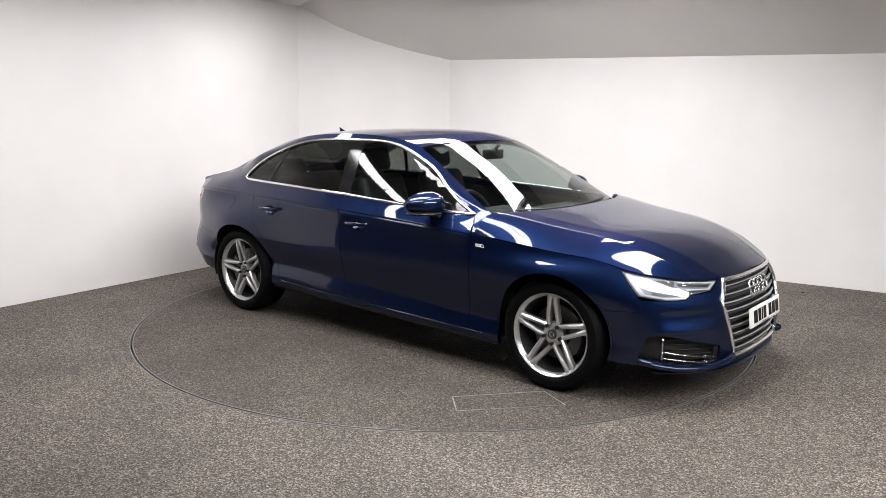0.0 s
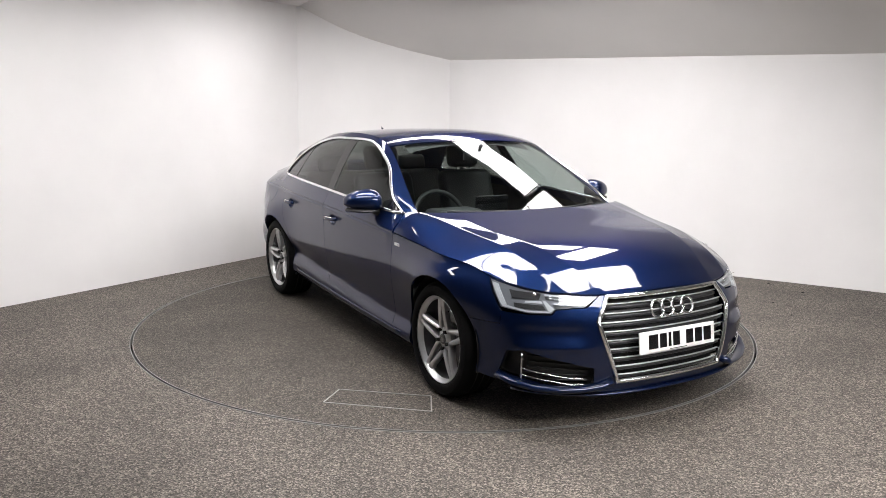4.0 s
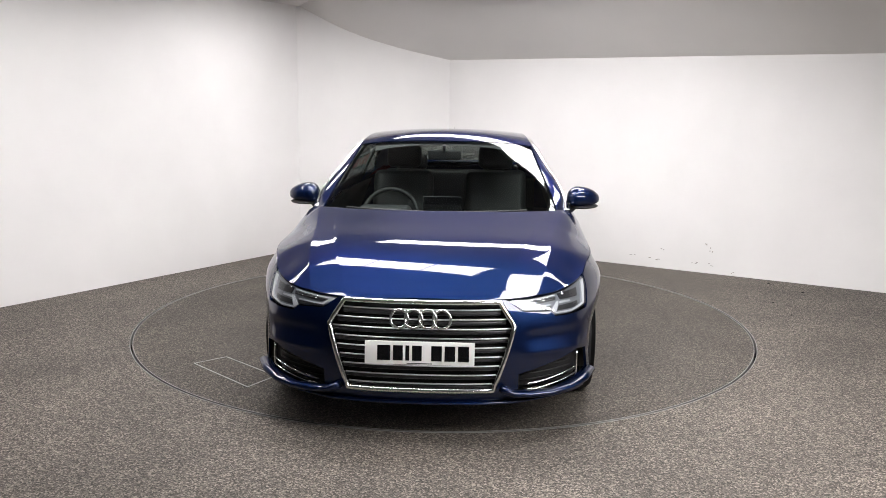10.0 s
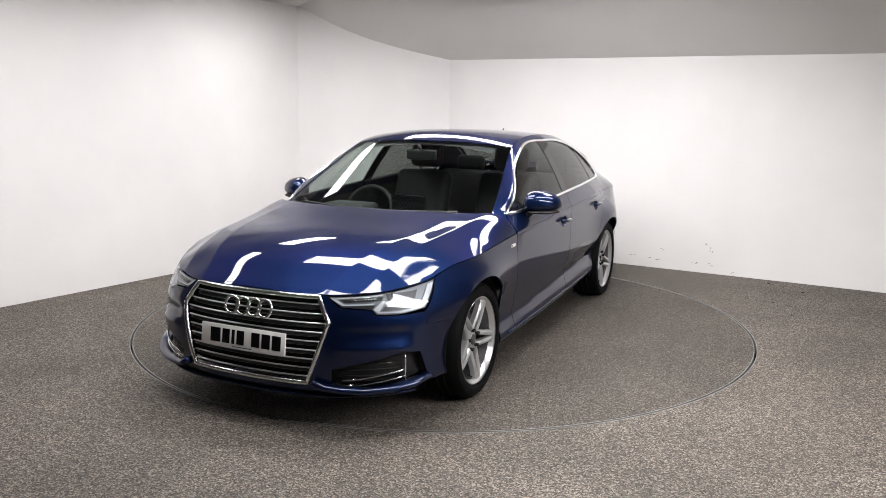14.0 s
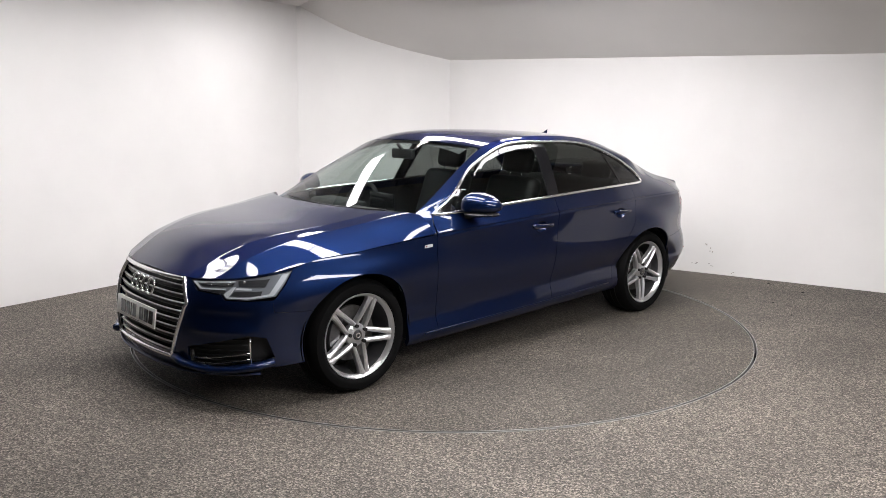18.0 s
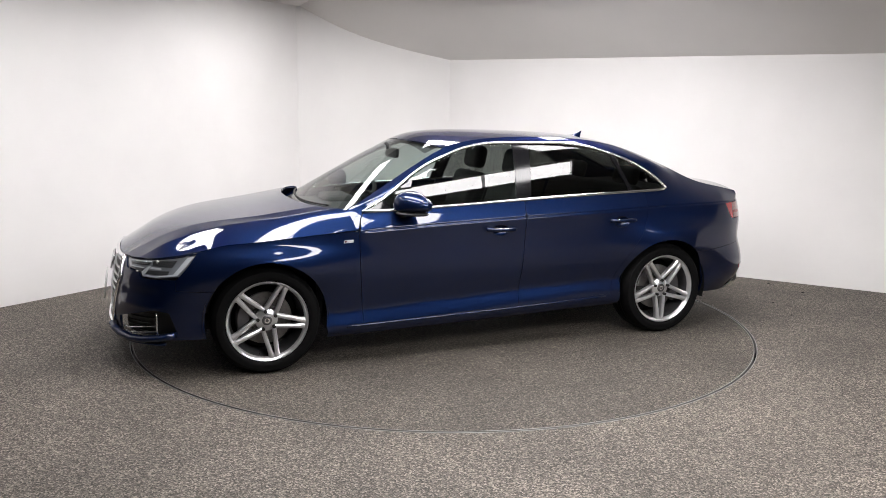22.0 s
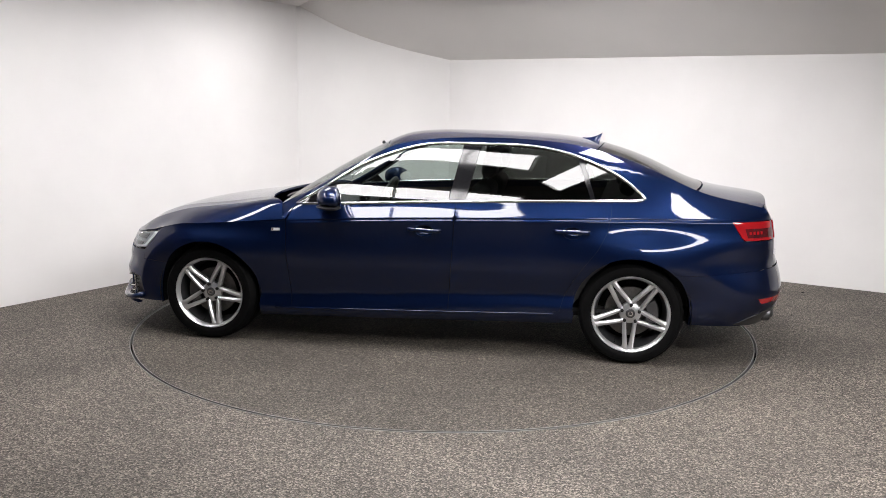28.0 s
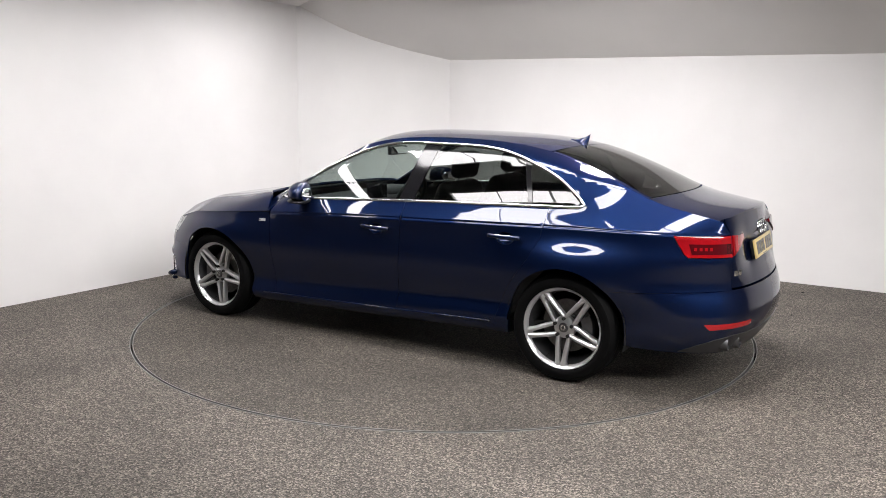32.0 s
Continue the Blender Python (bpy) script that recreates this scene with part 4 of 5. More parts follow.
def build_wheel(x, y, flip, turn, z=HUB_Z):
    rim = lathe([(0.243, 0.0), (0.247, -0.006), (0.245, -0.014), (0.232, -0.018), (0.226, -0.034)], 64)
    wheel = part("wheel", rim, ALLOY, car, "silver alloy wheel with five twin spokes", sharp=30)
    wheel.location = (x, y, z)
    wheel.rotation_euler = (0, 0, math.pi if flip else 0)
    part("barrel", lathe([(0.2262, -0.033), (0.220, -0.06), (0.205, -0.10), (0.205, -0.19), (0.235, -0.205), (0.243, -0.21)], 64), ALLOYDARK, wheel)
    lip = lathe([(0.222, -0.032), (0.230, -0.012), (0.240, -0.003), (0.2435, -0.004)], 64)
    part("rim_lip", lip, ALLOY, wheel)
    prof = [(0.238, -0.205), (0.262, -0.222), (0.295, -0.225), (0.316, -0.212), (0.3245, -0.190), (0.326, -0.12), (0.3245, -0.045), (0.318, -0.018), (0.300, 0.004),
            (0.272, 0.010), (0.252, 0.004), (0.240, -0.008)]
    part("tyre", lathe(prof, 72), TYRE, wheel, "black low-profile rubber tyre")
    for k in range(3):
        r = 0.3258
        y0 = -0.07 - 0.045 * k
        part("tread_groove", lathe([(r + 0.0006, y0), (r + 0.0006, y0 - 0.008)], 72), GAPDARK, wheel)
    for k in range(5):
        a = radians(turn + 72 * k)
        for sgn in (-1, 1):
            bm = bmesh.new()
            blade(bm, a, sgn * 0.034, sgn * 0.0150)
            bmesh.ops.recalc_face_normals(bm, faces=bm.faces)
            part("spoke", bm, ALLOY, wheel, sharp=25)
        bm = bmesh.new()
        c = (0.056 * math.cos(a + radians(36)), 0.056 * math.sin(a + radians(36)))
        bmesh.ops.create_cone(bm, cap_ends=True, segments=10, radius1=0.0105, radius2=0.0095, depth=0.024,
                              matrix=Matrix.Translation((c[0], -0.033, c[1])) @ Matrix.Rotation(radians(90), 4, "X"))
        part("wheel_bolt", bm, GAPDARK, wheel)
    part("hub", lathe([(0.0005, -0.036), (0.03, -0.036), (0.05, -0.042), (0.066, -0.050), (0.070, -0.075), (0.05, -0.09)], 40), ALLOY, wheel)
    part("centre_cap", lathe([(0.0005, -0.0285), (0.022, -0.029), (0.028, -0.031), (0.030, -0.037)], 32), ALLOYDARK, wheel, "grey centre cap with a small ring mark")
    part("cap_mark", lathe([(0.010, -0.0275), (0.013, -0.0272), (0.016, -0.0275)], 24), CHROME, wheel)
    valve = bmesh.new()
    bmesh.ops.create_cone(valve, cap_ends=True, segments=8, radius1=0.004, radius2=0.003, depth=0.03,
                          matrix=Matrix.Translation((0.2 * math.cos(radians(turn + 25)), -0.03, 0.2 * math.sin(radians(turn + 25)))) @ Matrix.Rotation(radians(70), 4, "X"))
    part("valve", valve, BLACK, wheel)
    part("brake_disc", lathe([(0.06, -0.085), (0.085, -0.080), (0.088, -0.100), (0.158, -0.100), (0.160, -0.105), (0.160, -0.12), (0.06, -0.125)], 48), DISCMETAL, wheel)
    bm = bmesh.new()
    n = 10
    a0 = radians(-35 if x > 0 else 150)
    if flip:
        a0 = radians(180) - a0 - radians(70)
    rows = []
    for i in range(n + 1):
        a = a0 + radians(70) * i / n
        rows.append([bm.verts.new((r * math.cos(a), yy, r * math.sin(a))) for r, yy in ((0.10, -0.075), (0.105, -0.062), (0.17, -0.062), (0.178, -0.075), (0.178, -0.13), (0.10, -0.13))])
    for a, b in zip(rows, rows[1:]):
        for k in range(6):
            bm.faces.new((a[k], a[(k + 1) % 6], b[(k + 1) % 6], b[k]))
    bm.faces.new(rows[0][::-1]), bm.faces.new(rows[-1])
    bmesh.ops.recalc_face_normals(bm, faces=bm.faces)
    part("brake_caliper", bm, ALLOYDARK, wheel, "grey cast brake caliper")
    part("inner_drum", lathe([(0.0005, -0.14), (0.15, -0.14), (0.204, -0.20)], 40), GAPDARK, wheel)
    return wheel


for wx, wy in ((HUB_F, 0.898), (HUB_R, 0.880)):
    off = 0 if wx > 0 else 12
    build_wheel(wx, wy, False, -100 + off)
    build_wheel(wx, -wy, True, 90 - off)


# ---- under the body ----
def build_underside():
    bm = bmesh.new()
    box(bm, -2.05, 2.1, -0.60, 0.60, 0.225, 0.32, 0.02)
    part("floor_pan", bm, GAPDARK, car)
    for s in BOTH:
        bm = bmesh.new()
        box(bm, -0.97, 0.97, s * 0.60 if s > 0 else -0.83, 0.83 if s > 0 else -0.60, 0.25, 0.34)
        part("floor_pan", bm, GAPDARK, car)
        for hx in (HUB_F, HUB_R):
            n = 26
            bm = bmesh.new()
            rows = []
            for i in range(n + 1):
                a = radians(-14 + 208 * i / n)
                r = ARCH + 0.012
                yo = 0.872 if hx > 0 else 0.852
                rows.append([bm.verts.new((hx + rr * math.cos(a), s * yy, HUB_Z + rr * math.sin(a))) for rr, yy in ((r, yo), (r, 0.56), (0.02, 0.56))])
            for a, b in zip(rows, rows[1:]):
                for k in range(2):
                    bm.faces.new((a[k], a[k + 1], b[k + 1], b[k]))
            part("arch_liner", bm, BLACK, car, "black wheel arch liner")


build_underside()


# ---- front: grille, lamps, plate, blades ----
HEX = [(0.392, 0.669), (0.452, 0.557), (0.349, 0.254)]


def hex_half(z):
    return float(np.interp(z, [0.254, 0.557, 0.669], [0.349, 0.452, 0.392]))


def build_front():
    loop = HEX + [(-y, z) for y, z in HEX[::-1]]
    d = dense([(float(at_fy(y)), z) for y, z in loop], 0.03)
    ring = mid_pts(wrap, d, 0.003)
    grille = tube("grille", ring, 0.0125, CHROME, car, True, 8, label="chrome-framed six-sided radiator grille")
    zs = [0.640 - 0.0445 * k for k in range(9)]
    for z in zs:
        w = hex_half(z) - 0.012
        ys = np.linspace(-w, w, 25)
        pts = mid_pts(wrap, [(float(at_fy(y)), z) for y in ys], -0.012)
        tube("slat", pts, 0.0068, SLAT, grille, False, 6, 0.55)
        pts = mid_pts(wrap, [(float(at_fy(y)), z - 0.014) for y in ys], -0.024)
        tube("slat_web", pts, 0.011, LAMPDARK, grille, False, 6, 1.0)
    # four plain rings
    for k in range(4):
        c = (-1.5 + k) * 0.068
        pts = []
        for i in range(28):
            a = 2 * math.pi * i / 28
            pts.append((2.262 - 0.3 * (0.042 * math.sin(a)), c + 0.0415 * math.cos(a), 0.597 + 0.0415 * math.sin(a)))
        tube("ring", pts, 0.0068, CHROME, grille, True, 8, label="plain chrome ring")
    build_plate("number_plate", 2.312, 0.445, 1, PLATEWHITE, "white number plate with black bars")
    for s in BOTH:
        # air intakes: bright L-shaped blades on black mesh
        for k, (dz, yi) in enumerate(((0.0, 0.50), (-0.034, 0.48))):
            pts = [(0.772, 0.318 + dz), (0.66, 0.292 + dz), (0.56, 0.272 + dz), (yi, 0.268 + dz)]
            tube("intake_blade", mid_pts(wrap, dense([(float(at_fy(y)), z) for y, z in pts], 0.03)[: -8], -0.012, s), 0.0055, SATIN, car, False, 6, 0.8)
        tube("intake_blade", mid_pts(wrap, [(float(at_fy(0.772)), z) for z in np.linspace(0.395, 0.262, 6)], -0.010, s), 0.006, SATIN, car, False, 6, 0.8)
        for k in range(5):
            z = 0.255 + 0.03 * k
            y0, y1 = 0.49, 0.76
            tube("intake_bar", mid_pts(wrap, [(float(at_fy(y)), z + 0.05 * (y - 0.6)) for y in np.linspace(y0, y1, 6)], -0.04, s), 0.004, BLACK, car, False, 5)
        head_lamp(s)
    for s in BOTH:
        pts = [(0.385, 0.262), (0.44, 0.236), (0.52, 0.226), (0.62, 0.222), (0.72, 0.230), (0.79, 0.246), (0.83, 0.268)]
        tube("bumper_blade", mid_pts(wrap, [(float(at_fy(y)), z + 0.006) for y, z in pts], 0.016, s), 0.032, PAINT, car, False, 12, 0.6)
    # lower lip
    pts = mid_pts(wrap, [(float(at_fy(y)), 0.19 + 0.06 * max(0, abs(y) - 0.45)) for y in np.linspace(-0.80, 0.80, 33)], 0.004)
    tube("front_lip", pts, 0.02, PAINT, car, False, 8, 0.45)


SLAT = material("grille_satin", (0.80, 0.81, 0.83), 0.30, 0.8)
LAMPDARK = material("grille_grey", (0.05, 0.05, 0.053), 0.3, 0.4)


def build_plate(name, x, z, s, mat, label):
    bm = bmesh.new()
    box(bm, -0.004, 0.004, -0.26, 0.26, -0.0555, 0.0555, 0.003)
    p = part(name, bm, mat, car, label, sharp=30)
    p.location = (x, 0, z)
    p.rotation_euler = (0, radians(-13), math.pi) if s < 0 else (0, radians(-7), 0)
    if s < 0:
        bm = bmesh.new()
        box(bm, -0.022, -0.004, -0.255, 0.255, -0.053, 0.053, 0.003)
        part("plate_holder", bm, BLACK, p, "black plastic holder")
    widths = [0.062, 0.046, 0.018, 0.046, 0.050, 0.050, 0.052]
    y = 0.20
    for i, w in enumerate(widths):
        bm = bmesh.new()
        box(bm, 0.004, 0.0055, -w / 2, w / 2, -0.036, 0.036)
        o = part("plate_bar", bm, GLOSSBLACK, p, smooth=False)
        y -= w / 2
        o.location = (0, -y, 0)
        y -= w / 2 + (0.045 if i == 3 else 0.013)
    bm = bmesh.new()
    box(bm, 0.004, 0.005, -0.06, 0.06, -0.051, -0.047)
    part("maker_bar", bm, ALLOYDARK, p, smooth=False)


def head_lamp(s):
    A = lambda y: float(at_fy(y))
    X = lambda x: float(at_x(x))
    top_edge = [(a, float(bonnet_z(a)) - 0.004) for a in np.linspace(A(0.437), X(1.803), 16)]
    low = [(X(1.852), 0.676), (X(1.908), 0.609), (A(0.765), 0.593), (A(0.668), 0.595), (A(0.648), 0.619), (A(0.505), 0.629)]
    m = (s,)
    hull = panel("head_lamp", top_edge + low, wrap, LAMPGREY, car, 0.02, 0.002, 0.0, mirror=m, depth=0.014, label="clear LED head lamp with bright light guides")[0]
    panel("lens", top_edge + low, wrap, LENS, hull, 0.025, 0.0025, 0.004, mirror=m)
    P = lambda pts: [(A(y), z) for y, z in pts]
    zt = lambda y: float(bonnet_z(A(y)))
    # dark chambers
    panel("inner_bezel", P([(0.500, zt(0.500) - 0.022), (0.60, zt(0.60) - 0.021), (0.700, zt(0.700) - 0.021), (0.692, 0.662), (0.60, 0.656), (0.522, 0.650)]), wrap, LAMPDARK, hull, 0.02, 0, 0.010, mirror=m, depth=0.010)
    panel("inner_bezel", P([(0.662, 0.640), (0.52, 0.637), (0.508, 0.634), (0.652, 0.622)]), wrap, LAMPDARK, hull, 0.02, 0, 0.006, mirror=m, depth=0.010)
    panel("chamber", P([(0.716, 0.690)]) + [(X(1.962), 0.696), (X(1.930), 0.700), (X(1.958), 0.660)] + P([(0.722, 0.662)]), wrap, LAMPDARK, hull, 0.02, 0, 0.010, mirror=m, depth=0.010)
    panel("chamber", P([(0.705, 0.636)]) + [(X(1.972), 0.640), (X(1.982), 0.618)] + P([(0.765, 0.614), (0.69, 0.614)]), wrap, LAMPDARK, hull, 0.02, 0, 0.010, mirror=m, depth=0.010)
    q = wrap(np.array([A(0.742)]), np.array([0.678]))[0]
    bm = bmesh.new()
    bmesh.ops.create_uvsphere(bm, u_segments=16, v_segments=10, radius=0.012)
    o = part("projector", bm, CHROME, hull, "small bright projector lens")
    o.location = (float(q[0]) - 0.016, s * (float(q[1]) - 0.010), 0.678)
    # bright light guides: along the rear edge and underside, round the inner point, and across
    g = [(X(1.824), 0.724), (X(1.868), 0.672), (X(1.918), 0.616), (A(0.765), 0.600), (A(0.672), 0.602), (A(0.672), 0.608), (A(0.765), 0.608), (X(1.940), 0.624), (X(1.900), 0.674), (X(1.862), 0.718)]
    panel("light_guide", g, wrap, DRLWHITE, hull, 0.02, 0, 0.012, mirror=m, depth=0.006)
    g = [(A(0.445), zt(0.445) - 0.011), (A(0.56), zt(0.56) - 0.010), (A(0.70), zt(0.70) - 0.010), (A(0.70), zt(0.70) - 0.016), (A(0.56), zt(0.56) - 0.016), (A(0.482), zt(0.482) - 0.018), (A(0.518), 0.643), (A(0.66), 0.648), (A(0.655), 0.642), (A(0.51), 0.636)]
    panel("light_guide", g, wrap, DRLWHITE, hull, 0.02, 0, 0.012, mirror=m, depth=0.009)
    panel("light_guide", [(A(0.654), 0.620), (A(0.668), 0.606), (A(0.680), 0.610), (A(0.708), 0.658), (A(0.696), 0.658)], wrap, DRLWHITE, hull, 0.02, 0, 0.012, mirror=m, depth=0.008)
    panel("light_guide", P([(0.712, 0.656), (0.775, 0.654), (0.778, 0.645), (0.706, 0.645)]), wrap, DRLWHITE, hull, 0.02, 0, 0.012, mirror=m, depth=0.012)
    # fine bright ribs across the long chamber
    for k in range(2):
        z0 = 0.664 + 0.009 * k
        tube("rib", mid_pts(wrap, [(A(y), z0 + 0.06 * (y - 0.6)) for y in np.linspace(0.545, 0.685, 6)], -0.008, s), 0.0016, CHROME, hull, False, 5)


build_front()


# ---- rear: lamps, bumper insert, pipes ----
def build_rear():
    B = lambda x: float(LEN - at_x(x))
    for s in BOTH:
        m = (s,)
        outer = [(B(-2.008), 0.911), (B1 + 0.003, 0.911), (B1 + 0.003, 0.793), (B(-2.091), 0.793), (B(-2.068), 0.812)]
        lamp = panel("tail_lamp", outer, wrap_rear, REDLENS, car, 0.02, 0.002, 0.03, mirror=m, depth=-0.003, label="red LED tail lamp")[0]
        inner = [(B1 - 0.003, 0.911), (float(at_ry(0.40)), 0.904), (float(at_ry(0.42)), 0.880), (float(at_ry(0.49)), 0.846), (B1 - 0.003, 0.797)]
        panel("inner_lens", inner, wrap_rear, REDLENS, lamp, 0.02, 0.002, 0.012, mirror=m, depth=-0.008)
        darkp = [(B(-2.092), 0.868), (B1 + 0.01, 0.868), (B1 + 0.01, 0.812), (B(-2.108), 0.812)]
        panel("dark_lens", darkp, wrap_rear, REDDARK, lamp, 0.02, 0, 0.004, mirror=m, depth=-0.0045)
        for k in range(4):
            b = B(-2.118) - 0.03 * k
            panel("led_block", [(b, 0.850), (b - 0.016, 0.850), (b - 0.016, 0.832), (b, 0.832)], wrap_rear, REDLENS, lamp, 0.02, 0, 0.003, mirror=m, depth=-0.0065)
        refl = [(float(at_ry(0.72)), 0.430), (float(at_ry(0.45)), 0.432), (float(at_ry(0.45)), 0.404), (float(at_ry(0.70)), 0.398)]
        panel("reflector", refl, wrap_rear, REDLENS, car, 0.03, 0, 0.004, mirror=m, depth=-0.004, label="long red reflector strip")
    ins = [(-0.90, 0.256), (-0.80, 0.300), (-0.70, 0.336), (-0.58, 0.356), (0.58, 0.356), (0.70, 0.336), (0.80, 0.300), (0.90, 0.256), (0.8, 0.250), (0.4, 0.242), (-0.4, 0.242), (-0.8, 0.250)]
    panel("bumper_insert", ins, wrap_rear, LAMPDARK, car, 0.03, 0, 0.01, depth=-0.005, label="dark grey lower bumper insert")
    for dy in (0.0, 0.094):
        bm = lathe([(0.035, 0.0), (0.042, 0.0), (0.044, -0.006), (0.044, -0.14), (0.036, -0.14), (0.035, 0.0)], 28)
        bmesh.ops.rotate(bm, verts=bm.verts, cent=(0, 0, 0), matrix=Matrix.Rotation(radians(90), 3, "Z"))
        o = part("exhaust_pipe", bm, ALLOYDARK, car, "chrome tail pipe")
        o.location = (-2.332 + dy * 0.42, 0.470 + dy, 0.300)
        bm = lathe([(0.0005, -0.05), (0.036, -0.05)], 20)
        bmesh.ops.rotate(bm, verts=bm.verts, cent=(0, 0, 0), matrix=Matrix.Rotation(radians(90), 3, "Z"))
        part("pipe_inside", bm, GAPDARK, o)
    build_plate("rear_number_plate", -2.334, 0.795, -1, PLATEYELLOW, "pale yellow number plate with dark bars")
    for k in range(4):
        pts = [(-2.318 + 0.28 * 0.03 * math.sin(2 * math.pi * i / 24), (-1.5 + k) * 0.052 + 0.032 * math.cos(2 * math.pi * i / 24), 0.905 + 0.032 * math.sin(2 * math.pi * i / 24)) for i in range(24)]
        tube("ring", pts, 0.0055, CHROME, car, True, 8, label="plain chrome ring")
    for k, w in enumerate((0.03, 0.026)):
        bm = bmesh.new()
        box(bm, -0.004, 0.004, -w / 2, w / 2, -0.016, 0.016, 0.002)
        o = part("model_badge", bm, CHROME, car, "small silver badge, whitened in place of a bright chrome reflection bar")
        b = at_ry(0.56 - 0.04 * k)
        o.location = tuple(float(v) for v in wrap_rear(np.array([b]), np.array([0.70]))[0])
        o.rotation_euler = (0, 0, radians(-28))


build_rear()


# ---- sides: handles, mirrors, badges, aerial ----
def build_sides():
    for (cx, cz) in CUPS:
        def cup(x, z, cx=cx, cz=cz):
            p = side(x, z)
            r2 = ((np.asarray(x) - cx) / 0.058) ** 2 + ((np.asarray(z) - cz) / 0.037) ** 2
            p[..., 1] -= 0.034 * np.clip(1 - r2, 0, 1) ** 0.7
            return p
        panel("handle_cup", oval(cx, cz, 0.058, 0.037), cup, PAINT, car, 0.012, 0, 0, mirror=BOTH)
        for s in BOTH:
            xs = np.linspace(cx - 0.105, cx + 0.105, 15)
            off = 0.034 * np.sin(np.linspace(0.12, math.pi - 0.12, 15)) ** 0.35
            pts = [mid_pts(side, [(x, cz + 0.010 + 0.004 * (x - cx) / 0.1)], o, s)[0] for x, o in zip(xs, off)]
            bar = tube("door_handle", pts, 0.0115, PAINT, car, False, 10, 1.15)
            line = [mid_pts(side, [(x, cz + 0.021 + 0.004 * (x - cx) / 0.1)], o + 0.004, s)[0] for x, o in zip(xs, off)]
            tube("handle_strip", line[3:-3], 0.0032, CHROME, bar, False, 6, label="thin chrome strip")
    for s in BOTH:
        # fender badge; its white colour stands in for chrome's bright reflection
        b = panel("wing_badge", [(float(at_x(0.945)), 0.772), (float(at_x(0.885)), 0.774), (float(at_x(0.885)), 0.792), (float(at_x(0.94)), 0.790)], wrap, DRLWHITE, car, 0.03, 0, 0.004, mirror=(s,), depth=-0.004,
                  label="small silver badge, whitened in place of a bright chrome reflection")
        panel("badge_mark", [(float(at_x(0.941)), 0.776), (float(at_x(0.930)), 0.777), (float(at_x(0.927)), 0.787), (float(at_x(0.938)), 0.786)], wrap, REDDARK, b[0], 0.03, 0, 0.002, mirror=(s,), depth=-0.005)
        mirror_unit(s)
        # bright line under the doors
        xs = np.linspace(0.93, -0.93, 30)
        tube("sill_strip", mid_pts(wrap, [(float(at_x(x)), 0.246 + 0.028 * (0.97 - x)) for x in xs], 0.002, s), 0.006, PAINT, car, False, 6)
    # fuel flap on the right
    flap = [(-1.50, 0.845), (-1.50, 0.885), (-1.515, 0.897), (-1.655, 0.897), (-1.67, 0.885), (-1.67, 0.80), (-1.655, 0.788), (-1.53, 0.788), (-1.51, 0.80)]
    panel("fuel_flap", flap, side, PAINT, car, 0.025, 0, 0.0016, mirror=(-1,), depth=-0.0016)
    # roof aerial
    bm = bmesh.new()
    n, rows = 9, []
    for i in range(n):
        t = i / (n - 1)
        x = -1.062 - 0.118 * t
        h = 0.004 + 0.056 * t ** 2.0
        w = 0.020 * math.sin(math.pi * min(1, 0.15 + 0.75 * t)) + 0.003
        base = float(top(np.array([x]), np.array([0.0]))[0, 2])
        rows.append([bm.verts.new(v) for v in ((x, -w, base - 0.01), (x - 0.01 * t, -w * 0.45, base + h * 0.5), (x - 0.02 * t, 0, base + h), (x - 0.01 * t, w * 0.45, base + h * 0.5), (x, w, base - 0.01))])
    for a, b in zip(rows, rows[1:]):
        for k in range(4):
            bm.faces.new((a[k], a[k + 1], b[k + 1], b[k]))
    bm.faces.new(rows[0]), bm.faces.new(rows[-1][::-1])
    bmesh.ops.recalc_face_normals(bm, faces=bm.faces)
    part("roof_aerial", bm, PAINT, car, "small shark-fin roof aerial", sharp=60)


